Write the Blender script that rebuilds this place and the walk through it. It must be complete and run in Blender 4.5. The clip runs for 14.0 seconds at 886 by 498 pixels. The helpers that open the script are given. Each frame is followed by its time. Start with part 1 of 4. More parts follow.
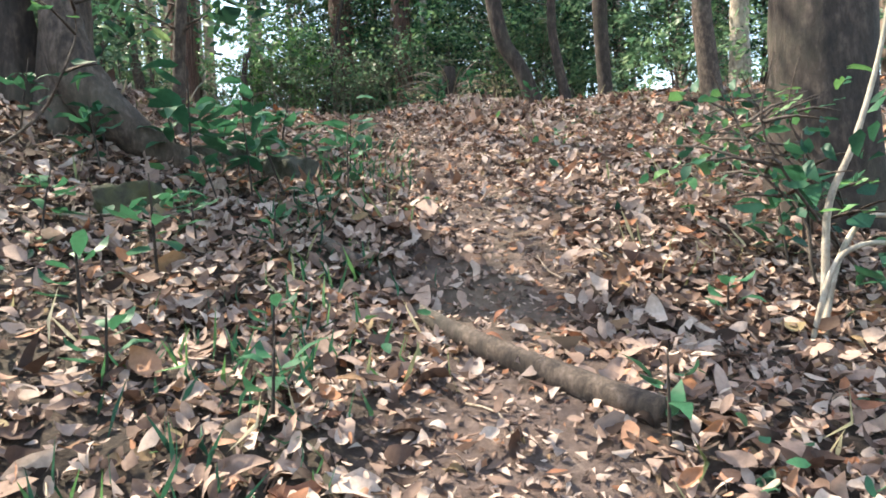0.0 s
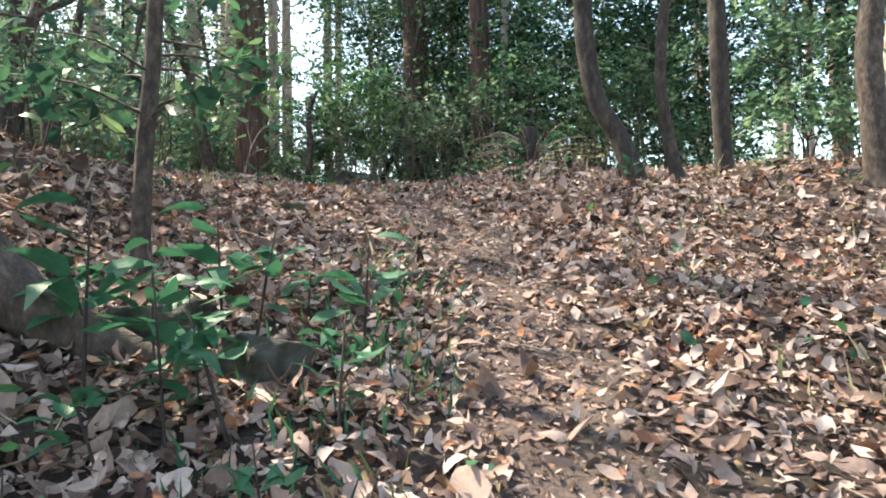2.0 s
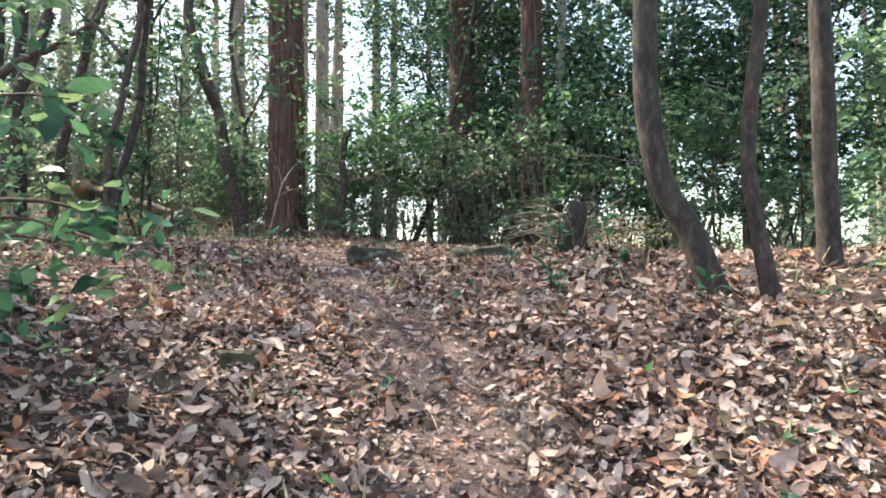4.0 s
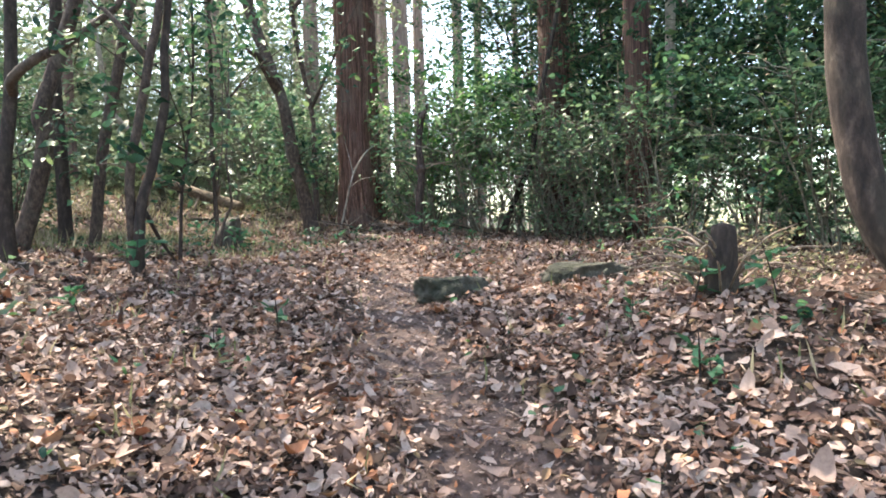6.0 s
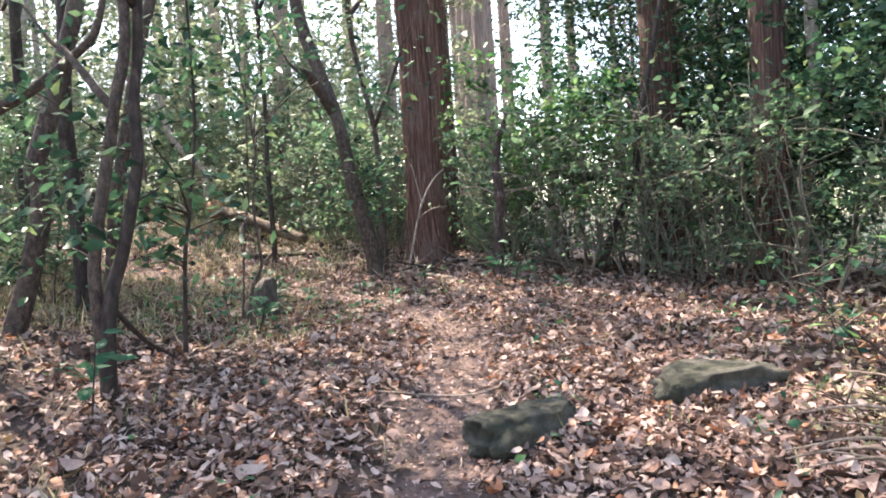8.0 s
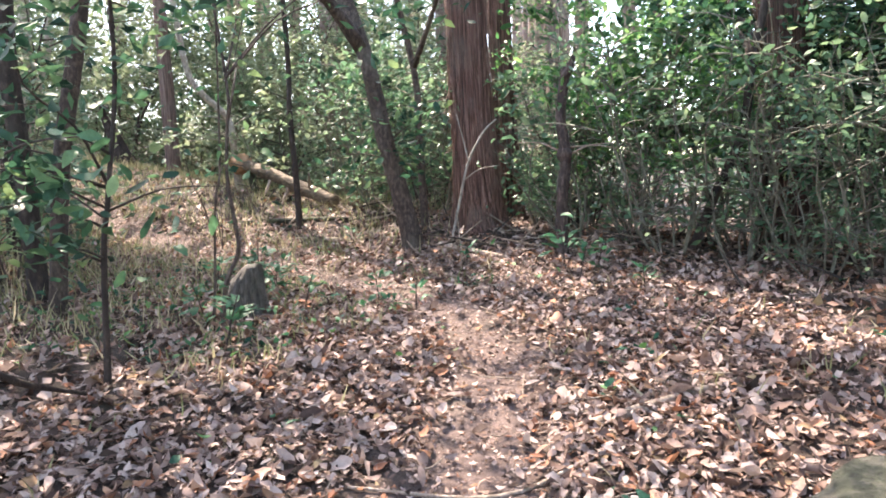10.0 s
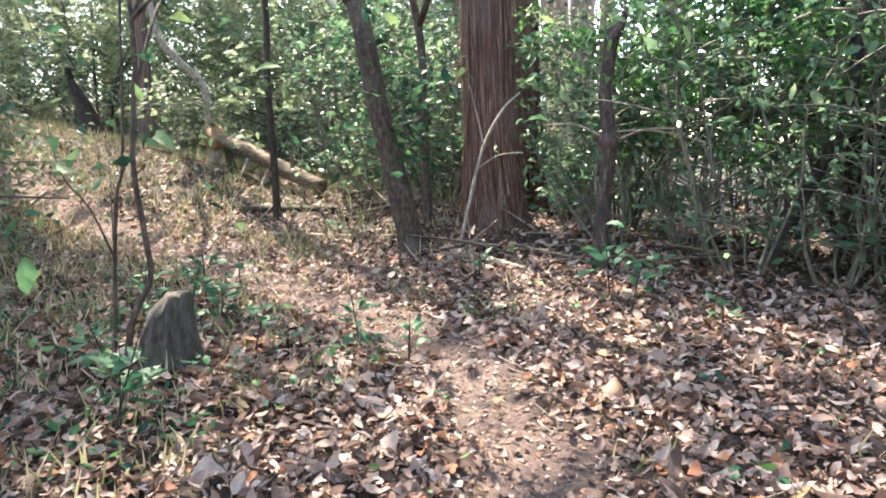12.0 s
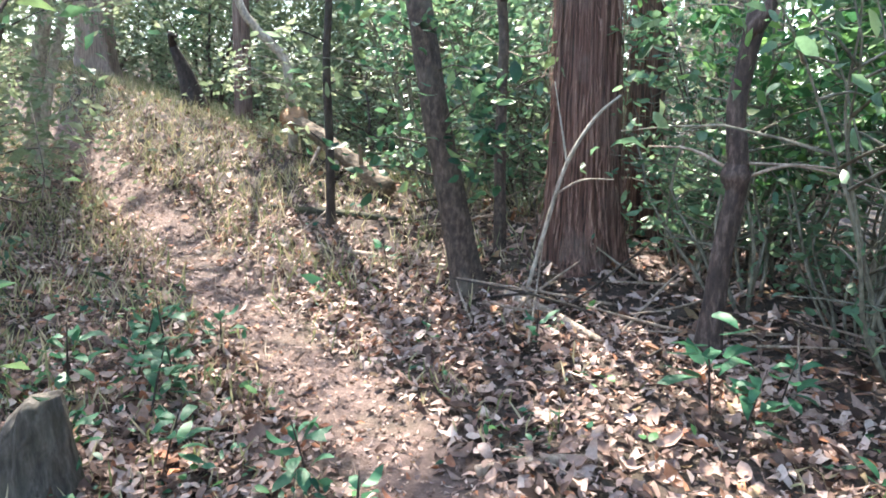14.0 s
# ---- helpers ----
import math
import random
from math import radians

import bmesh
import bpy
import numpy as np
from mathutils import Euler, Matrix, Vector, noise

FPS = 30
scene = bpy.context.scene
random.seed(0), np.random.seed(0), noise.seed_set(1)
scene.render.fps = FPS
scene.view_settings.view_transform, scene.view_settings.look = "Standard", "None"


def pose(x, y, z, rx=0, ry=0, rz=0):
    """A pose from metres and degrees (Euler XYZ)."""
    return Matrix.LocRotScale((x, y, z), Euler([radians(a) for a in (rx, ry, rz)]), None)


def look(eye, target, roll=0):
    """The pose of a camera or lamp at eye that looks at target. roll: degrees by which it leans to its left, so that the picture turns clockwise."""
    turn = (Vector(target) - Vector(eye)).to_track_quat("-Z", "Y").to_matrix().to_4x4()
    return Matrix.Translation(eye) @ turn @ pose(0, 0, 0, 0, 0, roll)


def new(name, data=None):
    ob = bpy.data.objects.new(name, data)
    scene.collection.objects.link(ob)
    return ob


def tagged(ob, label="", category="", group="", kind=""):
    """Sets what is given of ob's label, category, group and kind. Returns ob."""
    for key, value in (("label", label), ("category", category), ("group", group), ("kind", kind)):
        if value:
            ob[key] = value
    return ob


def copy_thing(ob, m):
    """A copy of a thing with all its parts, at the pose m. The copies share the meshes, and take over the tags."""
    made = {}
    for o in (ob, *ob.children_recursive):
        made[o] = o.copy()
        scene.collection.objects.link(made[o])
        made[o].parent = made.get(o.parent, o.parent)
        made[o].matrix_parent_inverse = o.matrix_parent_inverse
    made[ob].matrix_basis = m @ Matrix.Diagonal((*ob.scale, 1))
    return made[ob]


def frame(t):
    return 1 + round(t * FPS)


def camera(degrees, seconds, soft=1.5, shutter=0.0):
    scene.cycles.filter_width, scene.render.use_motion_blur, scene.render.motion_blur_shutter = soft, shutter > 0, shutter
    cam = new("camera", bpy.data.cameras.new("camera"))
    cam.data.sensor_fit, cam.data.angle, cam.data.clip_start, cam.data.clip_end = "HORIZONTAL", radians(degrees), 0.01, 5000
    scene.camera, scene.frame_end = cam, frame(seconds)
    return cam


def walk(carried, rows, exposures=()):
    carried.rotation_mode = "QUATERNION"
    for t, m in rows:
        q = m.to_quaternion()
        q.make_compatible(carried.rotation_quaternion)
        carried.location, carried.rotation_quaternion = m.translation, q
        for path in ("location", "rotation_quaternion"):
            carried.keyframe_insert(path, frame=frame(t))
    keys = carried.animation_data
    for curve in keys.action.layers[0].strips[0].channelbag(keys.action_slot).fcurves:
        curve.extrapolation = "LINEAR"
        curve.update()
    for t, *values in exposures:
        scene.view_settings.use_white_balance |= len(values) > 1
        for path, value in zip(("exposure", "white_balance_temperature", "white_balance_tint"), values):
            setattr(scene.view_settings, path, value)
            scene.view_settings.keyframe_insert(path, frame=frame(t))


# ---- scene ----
cam = camera(63.2, 14.0, soft=1.8)
PATH = [
    (0, (-0.067, 0.101, 1.215), (-0.088, 2.101, 1.208), -3.32),
    (0.5, (0.059, 0.438, 1.373), (-0.067, 2.434, 1.425), -2.88),
    (1, (0.078, 0.719, 1.548), (-0.099, 2.710, 1.622), -2.12),
    (1.5, (-0.044, 1.072, 1.730), (-0.255, 3.060, 1.797), -1.48),
    (2, (-0.019, 1.480, 1.866), (-0.250, 3.465, 1.941), -1.15),
    (2.5, (-0.035, 1.839, 1.998), (-0.288, 3.821, 2.078), -1.03),
    (3, (-0.107, 2.185, 2.231), (-0.379, 4.166, 2.291), -1.03),
    (3.5, (0.053, 2.525, 2.358), (-0.280, 4.495, 2.429), -0.88),
    (4, (0.146, 2.760, 2.669), (-0.259, 4.717, 2.760), -0.14),
    (4.2, (0.150, 2.858, 2.715), (-0.278, 4.809, 2.817), 0.18),
    (6.3, (-0.211, 4.312, 3.379), (-0.896, 6.190, 3.335), -1.95),
    (6.5, (-0.255, 4.442, 3.470), (-0.964, 6.311, 3.415), -2.10),
    (7, (-0.285, 4.905, 3.527), (-1.080, 6.740, 3.461), -2.69),
    (7.5, (-0.291, 5.308, 3.691), (-1.140, 7.118, 3.636), -3.23),
    (8, (-0.459, 5.736, 3.858), (-1.367, 7.517, 3.819), -3.32),
    (8.5, (-0.581, 6.075, 3.951), (-1.546, 7.827, 3.919), -3.08),
    (9, (-0.713, 6.571, 4.057), (-1.754, 8.277, 3.983), -2.97),
    (9.2, (-0.765, 6.748, 4.059), (-1.826, 8.440, 3.960), -3.09),
    (11.3, (-1.613, 8.187, 3.974), (-2.683, 9.862, 3.755), -1.88),
    (11.5, (-1.688, 8.294, 4.019), (-2.760, 9.967, 3.792), -1.66),
    (12, (-1.873, 8.662, 4.167), (-2.963, 10.322, 3.924), -1.36),
    (12.5, (-2.083, 9.003, 4.213), (-3.184, 10.651, 3.945), -1.01),
    (13, (-2.222, 9.401, 4.330), (-3.364, 11.008, 3.996), -0.34),
    (13.5, (-2.191, 9.843, 4.434), (-3.440, 11.364, 4.076), 0.25),
    (14, (-2.251, 10.142, 4.512), (-3.632, 11.549, 4.173), 1.24),
]
walk(cam, [(t, look(eye, target, roll)) for t, eye, target, roll in PATH], [(0.0, 2.5, 7450, 2), (1.0, 2.62, 7600, 0), (2.5, 2.56, 7350, 4), (4.0, 2.72, 7400, 5), (6.5, 2.85, 7500, 10), (9.2, 3.12, 7350, 18), (11.3, 3.32, 7350, 8), (13.0, 3.3, 7100, 8), (14.0, 3.45, 6750, 8)])


# ---- world, sun and exposure ----
SUN_EL, SUN_AZ = radians(55), radians(-66)      # azimuth from +y towards +x
sky_world = bpy.data.worlds.new("sky")
scene.world = sky_world
sky_world.use_nodes = True
wn = sky_world.node_tree
sky = wn.nodes.new("ShaderNodeTexSky")
sky.sky_type, sky.sun_disc = "NISHITA", False
sky.sun_elevation, sky.sun_rotation = SUN_EL, SUN_AZ
sky.air_density, sky.dust_density, sky.ozone_density = 1.0, 1.5, 1.0
wn.nodes["Background"].inputs["Strength"].default_value = 0.138
wn.links.new(sky.outputs[0], wn.nodes["Background"].inputs["Color"])
sun_dir = Vector((math.sin(SUN_AZ) * math.cos(SUN_EL), math.cos(SUN_AZ) * math.cos(SUN_EL), math.sin(SUN_EL)))
sun = new("sun", bpy.data.lights.new("sun", "SUN"))
sun.data.energy, sun.data.angle, sun.data.color = 2.7, radians(0.53), (1.0, 0.93, 0.85)
sun.matrix_basis = look(sun_dir * 60, (0, 0, 0))

# ---- materials ----


def node_material(name):
    m = bpy.data.materials.new(name)
    m.use_nodes = True
    return m, m.node_tree, m.node_tree.nodes["Principled BSDF"]


def ramp_node(nt, stops):
    r = nt.nodes.new("ShaderNodeValToRGB")
    e = r.color_ramp.elements
    while len(e) < len(stops):
        e.new(0.5)
    for k, (at, c) in zip(e, stops):
        k.position, k.color = at, (*c, 1)
    return r


def noise_node(nt, scale, detail=6, rough=0.6, coords=None):
    n = nt.nodes.new("ShaderNodeTexNoise")
    n.inputs["Scale"].default_value, n.inputs["Detail"].default_value, n.inputs["Roughness"].default_value = scale, detail, rough
    if coords is not None:
        nt.links.new(coords, n.inputs["Vector"])
    return n


def bumped(nt, bsdf, height, strength, distance):
    b = nt.nodes.new("ShaderNodeBump")
    b.inputs["Strength"].default_value, b.inputs["Distance"].default_value = strength, distance
    nt.links.new(height, b.inputs["Height"])
    nt.links.new(b.outputs[0], bsdf.inputs["Normal"])


def mixed(nt, fac, a, b):
    m = nt.nodes.new("ShaderNodeMix")
    m.data_type = "RGBA"
    for sock, v in ((m.inputs["Factor"], fac), (m.inputs["A"], a), (m.inputs["B"], b)):
        if isinstance(v, bpy.types.NodeSocket):
            nt.links.new(v, sock)
        else:
            sock.default_value = v if isinstance(v, float) else (*v, 1)
    return m.outputs["Result"]


def object_coords(nt, stretch=(1, 1, 1)):
    t, s = nt.nodes.new("ShaderNodeTexCoord"), nt.nodes.new("ShaderNodeMapping")
    s.inputs["Scale"].default_value = stretch
    nt.links.new(t.outputs["Object"], s.inputs["Vector"])
    return s.outputs["Vector"]


def bark_material(name, dark, mid, light, stretch=(1, 1, 0.25), scale=26, relief=0.012, patch=(0.2, 0.22, 0.15), patch_amount=0.5):
    """Fibrous or cracked bark, with larger lichen or stain patches."""
    m, nt, b = node_material(name)
    co = object_coords(nt, stretch)
    fine = noise_node(nt, scale, 8, 0.7, co)
    big = noise_node(nt, 2.6, 4, 0.6, object_coords(nt))
    r = ramp_node(nt, [(0.36, dark), (0.51, mid), (0.68, light)])
    nt.links.new(fine.outputs["Fac"], r.inputs[0])
    spot = ramp_node(nt, [(0.5, (0, 0, 0)), (0.72, (patch_amount,) * 3)])
    nt.links.new(big.outputs["Fac"], spot.inputs[0])
    nt.links.new(mixed(nt, spot.outputs[0], r.outputs[0], patch), b.inputs["Base Color"])
    b.inputs["Roughness"].default_value = 0.85
    bumped(nt, b, fine.outputs["Fac"], 0.9, relief)
    return m


def leaf_material(name, stops, rough=0.4, through_light=0.3, vein=60, gloss=0.4):
    """Leaves that differ one by one, with mottling across the blade and some light through it."""
    m, nt, b = node_material(name)
    g = nt.nodes.new("ShaderNodeNewGeometry")
    r = ramp_node(nt, stops)
    nt.links.new(g.outputs["Random Per Island"], r.inputs[0])
    n = noise_node(nt, vein, 5, 0.65, object_coords(nt))
    h = nt.nodes.new("ShaderNodeHueSaturation")
    v = nt.nodes.new("ShaderNodeMapRange")
    v.inputs["To Min"].default_value, v.inputs["To Max"].default_value = 0.55, 1.45
    nt.links.new(n.outputs["Fac"], v.inputs["Value"])
    nt.links.new(v.outputs[0], h.inputs["Value"])
    nt.links.new(r.outputs[0], h.inputs["Color"])
    nt.links.new(h.outputs[0], b.inputs["Base Color"])
    b.inputs["Roughness"].default_value = rough
    b.inputs["Specular IOR Level"].default_value = gloss
    bumped(nt, b, n.outputs["Fac"], 0.4, 0.004)
    if through_light:
        t = nt.nodes.new("ShaderNodeBsdfTranslucent")
        mix = nt.nodes.new("ShaderNodeMixShader")
        mix.inputs[0].default_value = through_light
        nt.links.new(h.outputs[0], t.inputs["Color"])
        nt.links.new(b.outputs[0], mix.inputs[1])
        nt.links.new(t.outputs[0], mix.inputs[2])
        nt.links.new(mix.outputs[0], nt.nodes["Material Output"].inputs["Surface"])
    return m


def speckled_material(name, stops, scale, rough=0.9, relief=0.01, strength=0.8):
    m, nt, b = node_material(name)
    n, n2 = noise_node(nt, scale, 9, 0.7, object_coords(nt)), noise_node(nt, scale * 0.16, 4, 0.6, object_coords(nt))
    add = nt.nodes.new("ShaderNodeMath")
    add.operation = "MULTIPLY_ADD"
    add.inputs[1].default_value = 0.5
    half = nt.nodes.new("ShaderNodeMath")
    half.operation = "MULTIPLY"
    half.inputs[1].default_value = 0.5
    nt.links.new(n2.outputs["Fac"], half.inputs[0])
    nt.links.new(n.outputs["Fac"], add.inputs[0])
    nt.links.new(half.outputs[0], add.inputs[2])
    r = ramp_node(nt, stops)
    nt.links.new(add.outputs[0], r.inputs[0])
    nt.links.new(r.outputs[0], b.inputs["Base Color"])
    b.inputs["Roughness"].default_value = rough
    bumped(nt, b, n.outputs["Fac"], strength, relief)
    return m


def ground_material():
    """Dark humus with crumbs of rotted leaf, and paler trodden soil where the trail runs."""
    m, nt, b = node_material("forest soil")
    co = object_coords(nt)
    fine, crumb, broad = noise_node(nt, 55, 9, 0.75, co), noise_node(nt, 30, 9, 0.78, co), noise_node(nt, 1.3, 4, 0.6, co)
    humus = ramp_node(nt, [(0.3, (0.012, 0.008, 0.006)), (0.5, (0.038, 0.025, 0.019)), (0.68, (0.1, 0.066, 0.05)), (0.82, (0.2, 0.14, 0.11))])
    soil = ramp_node(nt, [(0.32, (0.05, 0.033, 0.028)), (0.5, (0.106, 0.07, 0.061)), (0.66, (0.172, 0.123, 0.109)), (0.8, (0.29, 0.225, 0.2))])
    nt.links.new(fine.outputs["Fac"], humus.inputs[0])
    nt.links.new(crumb.outputs["Fac"], soil.inputs[0])
    at = nt.nodes.new("ShaderNodeAttribute")
    at.attribute_name = "trail"
    body = mixed(nt, at.outputs["Fac"], humus.outputs[0], soil.outputs[0])
    moss = ramp_node(nt, [(0.52, (0, 0, 0)), (0.75, (0.35,) * 3)])
    nt.links.new(broad.outputs["Fac"], moss.inputs[0])
    nt.links.new(mixed(nt, moss.outputs[0], body, (0.1, 0.095, 0.05)), b.inputs["Base Color"])
    b.inputs["Roughness"].default_value = 0.95
    bumped(nt, b, fine.outputs["Fac"], 0.8, 0.02)
    return m


M_SOIL = ground_material()
M_LITTER = leaf_material("dry fallen leaves", [(0.0, (0.022, 0.013, 0.01)), (0.13, (0.085, 0.05, 0.04)), (0.32, (0.185, 0.12, 0.098)), (0.58, (0.3, 0.212, 0.18)),
                                               (0.86, (0.47, 0.37, 0.325)), (0.935, (0.34, 0.155, 0.085)), (0.97, (0.2, 0.085, 0.055)), (1.0, (0.23, 0.175, 0.1))], 0.75, 0.15, 70, 0.22)
M_GREEN = leaf_material("dark evergreen leaves", [(0.0, (0.012, 0.038, 0.025)), (0.4, (0.036, 0.102, 0.058)), (0.75, (0.088, 0.19, 0.094)), (1.0, (0.21, 0.3, 0.13))], 0.42, 0.38, gloss=0.3)
# Fresh green, with the brightness of sunlit leaves put into the colour.
M_BRIGHT = leaf_material("fresh evergreen leaves with sunlit colour", [(0.0, (0.03, 0.1, 0.045)), (0.5, (0.075, 0.2, 0.07)), (1.0, (0.2, 0.36, 0.12))], 0.35, 0.5)
M_MID = leaf_material("mid-green leaves", [(0.0, (0.05, 0.115, 0.07)), (0.5, (0.105, 0.195, 0.112)), (0.85, (0.165, 0.265, 0.145)), (1.0, (0.24, 0.32, 0.18))], 0.4, 0.48)
M_FRESH = leaf_material("fresh seedling leaves", [(0.0, (0.016, 0.062, 0.042)), (0.6, (0.04, 0.13, 0.068)), (1.0, (0.12, 0.25, 0.08))], 0.48, 0.35, gloss=0.25)
# Light green leaves; sunlight and haze over the clearing are mixed into the colour.
M_SUNLIT_LEAF = leaf_material("pale green leaves, sun and haze in colour", [(0.0, (0.12, 0.17, 0.095)), (0.5, (0.19, 0.245, 0.145)), (1.0, (0.29, 0.33, 0.205))], 0.55, 0.45)
M_CEDAR_LEAF = leaf_material("cedar sprays", [(0.0, (0.02, 0.045, 0.024)), (0.6, (0.045, 0.085, 0.04)), (1.0, (0.09, 0.1, 0.045))], 0.6, 0.2)
M_GRASS = leaf_material("dry forest grass", [(0.0, (0.11, 0.15, 0.06)), (0.35, (0.24, 0.25, 0.12)), (0.7, (0.42, 0.37, 0.23)), (1.0, (0.55, 0.47, 0.33))], 0.6, 0.3)
M_BARK = bark_material("grey-brown smooth bark", (0.022, 0.015, 0.012), (0.062, 0.042, 0.034), (0.145, 0.107, 0.088), (1, 1, 0.5), 34, 0.014, (0.17, 0.15, 0.12), 0.5)
# Dark-stemmed trees, and trunks whose shade is taken into the bark colour.
M_BARK_DARK = bark_material("dark and shaded bark", (0.013, 0.009, 0.008), (0.034, 0.023, 0.019), (0.09, 0.063, 0.053), (1, 1, 0.4), 24, 0.014, (0.075, 0.07, 0.05), 0.5)
M_BARK_PALE = bark_material("pale lichened bark", (0.17, 0.14, 0.115), (0.32, 0.27, 0.225), (0.5, 0.44, 0.38), (1, 1, 0.6), 24, 0.006, (0.36, 0.36, 0.28), 0.5)
M_STEM = bark_material("greyish green young stems", (0.06, 0.055, 0.042), (0.14, 0.13, 0.1), (0.26, 0.245, 0.2), (1, 1, 0.5), 30, 0.004, (0.1, 0.11, 0.07), 0.5)
M_CEDAR = bark_material("red fibrous cedar bark", (0.016, 0.008, 0.006), (0.135, 0.064, 0.049), (0.34, 0.2, 0.158), (1, 1, 0.03), 46, 0.05, (0.2, 0.165, 0.14), 0.6)
M_CEDAR_STRIP = bark_material("peeling cedar bark fibre", (0.05, 0.024, 0.018), (0.19, 0.1, 0.077), (0.37, 0.24, 0.19), (1, 1, 0.05), 70, 0.01, (0.12, 0.1, 0.08), 0.5)
# Cedar bark with the shade of the surrounding foliage put into its colour.
M_CEDAR_SHADED = bark_material("shade-darkened cedar bark", (0.02, 0.011, 0.009), (0.085, 0.042, 0.033), (0.2, 0.11, 0.085), (1, 1, 0.035), 60, 0.035, (0.1, 0.1, 0.07), 0.5)
M_SNAG = bark_material("dark reddish dead wood", (0.016, 0.011, 0.01), (0.055, 0.035, 0.03), (0.17, 0.12, 0.105), (1, 1, 0.3), 30, 0.02, (0.13, 0.09, 0.08), 0.5)
# Bark for far cedars, lightened and greyed in colour for distance haze.
M_CEDAR_HAZED = bark_material("hazed grey-pink cedar bark", (0.16, 0.105, 0.085), (0.3, 0.21, 0.175), (0.43, 0.33, 0.29), (1, 1, 0.07), 36, 0.02, (0.3, 0.28, 0.24), 0.4)
M_CEDAR_PINK = bark_material("pinkish brown cedar bark", (0.07, 0.042, 0.034), (0.17, 0.105, 0.086), (0.29, 0.2, 0.17), (1, 1, 0.06), 40, 0.02, (0.2, 0.17, 0.14), 0.4)
M_DEAD = bark_material("weathered dead wood", (0.13, 0.095, 0.07), (0.26, 0.195, 0.15), (0.42, 0.34, 0.28), (1, 1, 0.15), 40, 0.006, (0.2, 0.17, 0.13), 0.4)
M_LOG = bark_material("rotten brown log", (0.03, 0.02, 0.013), (0.1, 0.068, 0.042), (0.21, 0.15, 0.095), (0.3, 1, 1), 30, 0.02, (0.17, 0.13, 0.085), 0.6)
M_BREAK = speckled_material("raw orange broken wood", [(0.3, (0.13, 0.065, 0.033)), (0.55, (0.31, 0.175, 0.095)), (0.75, (0.5, 0.34, 0.21))], 30, 0.85, 0.02)
M_STUMP = bark_material("weathered grey stump wood", (0.026, 0.022, 0.018), (0.075, 0.064, 0.054), (0.16, 0.14, 0.12), (1, 1, 0.2), 26, 0.02, (0.075, 0.08, 0.055), 0.6)
M_STONE = speckled_material("mossy grey stone", [(0.38, (0.012, 0.013, 0.01)), (0.46, (0.04, 0.045, 0.028)), (0.53, (0.075, 0.072, 0.058)), (0.66, (0.13, 0.127, 0.1))], 18, 0.9, 0.05, 1.0)
M_MOSS = speckled_material("dark mossy rotten wood", [(0.3, (0.015, 0.014, 0.011)), (0.48, (0.042, 0.04, 0.026)), (0.62, (0.08, 0.08, 0.04)), (0.8, (0.15, 0.12, 0.085))], 20, 0.95, 0.025)

# ---- the lie of the land ----
KY = np.array([-3, 0, 2, 3.5, 5, 7, 9, 11, 13, 15, 18.0])
RISE = np.array([-1.22, 0.034, 0.867, 1.482, 1.926, 2.465, 2.785, 2.967, 3.124, 3.165, 2.778])
LEFT_BANK = np.array([0.011, 0.315, 0.512, 0.569, 0.424, 0.113, 0.09, 0.06, 0.041, 0.113, 0.101])
RIGHT_BANK = np.array([0.024, -0.047, -0.105, -0.155, -0.13, 0.045, 0.06, -0.02, -0.07, -0.1, -0.12])
TRAIL = np.array([(0.3, -6), (0.15, 1), (0.06, 2.4), (0.12, 3.1), (-0.02, 4.5), (-0.4, 5.8), (-1.0, 7.0), (-1.75, 8.0), (-2.2, 9.0), (-2.6, 10.0), (-3.0, 11.0),
                  (-3.75, 11.7), (-4.9, 12.15), (-6.2, 12.4), (-8.6, 13.1), (-10.9, 13.45), (-14.5, 13.75), (-24, 14.6)])


def eased(y, table):
    y = np.clip(y, KY[0], KY[-1])
    i = np.clip(np.searchsorted(KY, y, side="right") - 1, 0, len(KY) - 2)
    s = (y - KY[i]) / (KY[i + 1] - KY[i])
    s = 0.5 * s + 0.5 * s * s * (3 - 2 * s)
    return table[i] * (1 - s) + table[i + 1] * s


def soft_over(v, k=0.35):
    return np.logaddexp(0, v / k) * k


def ripple(x, y, size, seed):
    """Smooth irregular ups and downs of about the given size, between -1 and 1."""
    rng = np.random.default_rng(seed)
    out = 0
    for _ in range(6):
        a, f, p = rng.uniform(0, 2 * math.pi), 2 * math.pi / size * rng.uniform(0.6, 1.5), rng.uniform(0, 7)
        out = out + np.sin((x * math.cos(a) + y * math.sin(a)) * f + p + 1.3 * np.sin((x * math.sin(a) - y * math.cos(a)) * f * 0.7 + p * 2))
    return out / 6


def trail_distance(x, y):
    best = np.full(np.shape(x), 1e9)
    for (ax, ay), (bx, by) in zip(TRAIL[:-1], TRAIL[1:]):
        dx, dy = bx - ax, by - ay
        s = np.clip(((x - ax) * dx + (y - ay) * dy) / (dx * dx + dy * dy), 0, 1)
        best = np.minimum(best, np.hypot(x - ax - s * dx, y - ay - s * dy))
    return best


def trail_mask(x, y):
    d = trail_distance(x, y) + 0.09 * ripple(x, y, 0.8, 5) + 0.05 * ripple(x, y, 0.3, 6)
    return np.clip((0.42 - d) / 0.26, 0, 1)


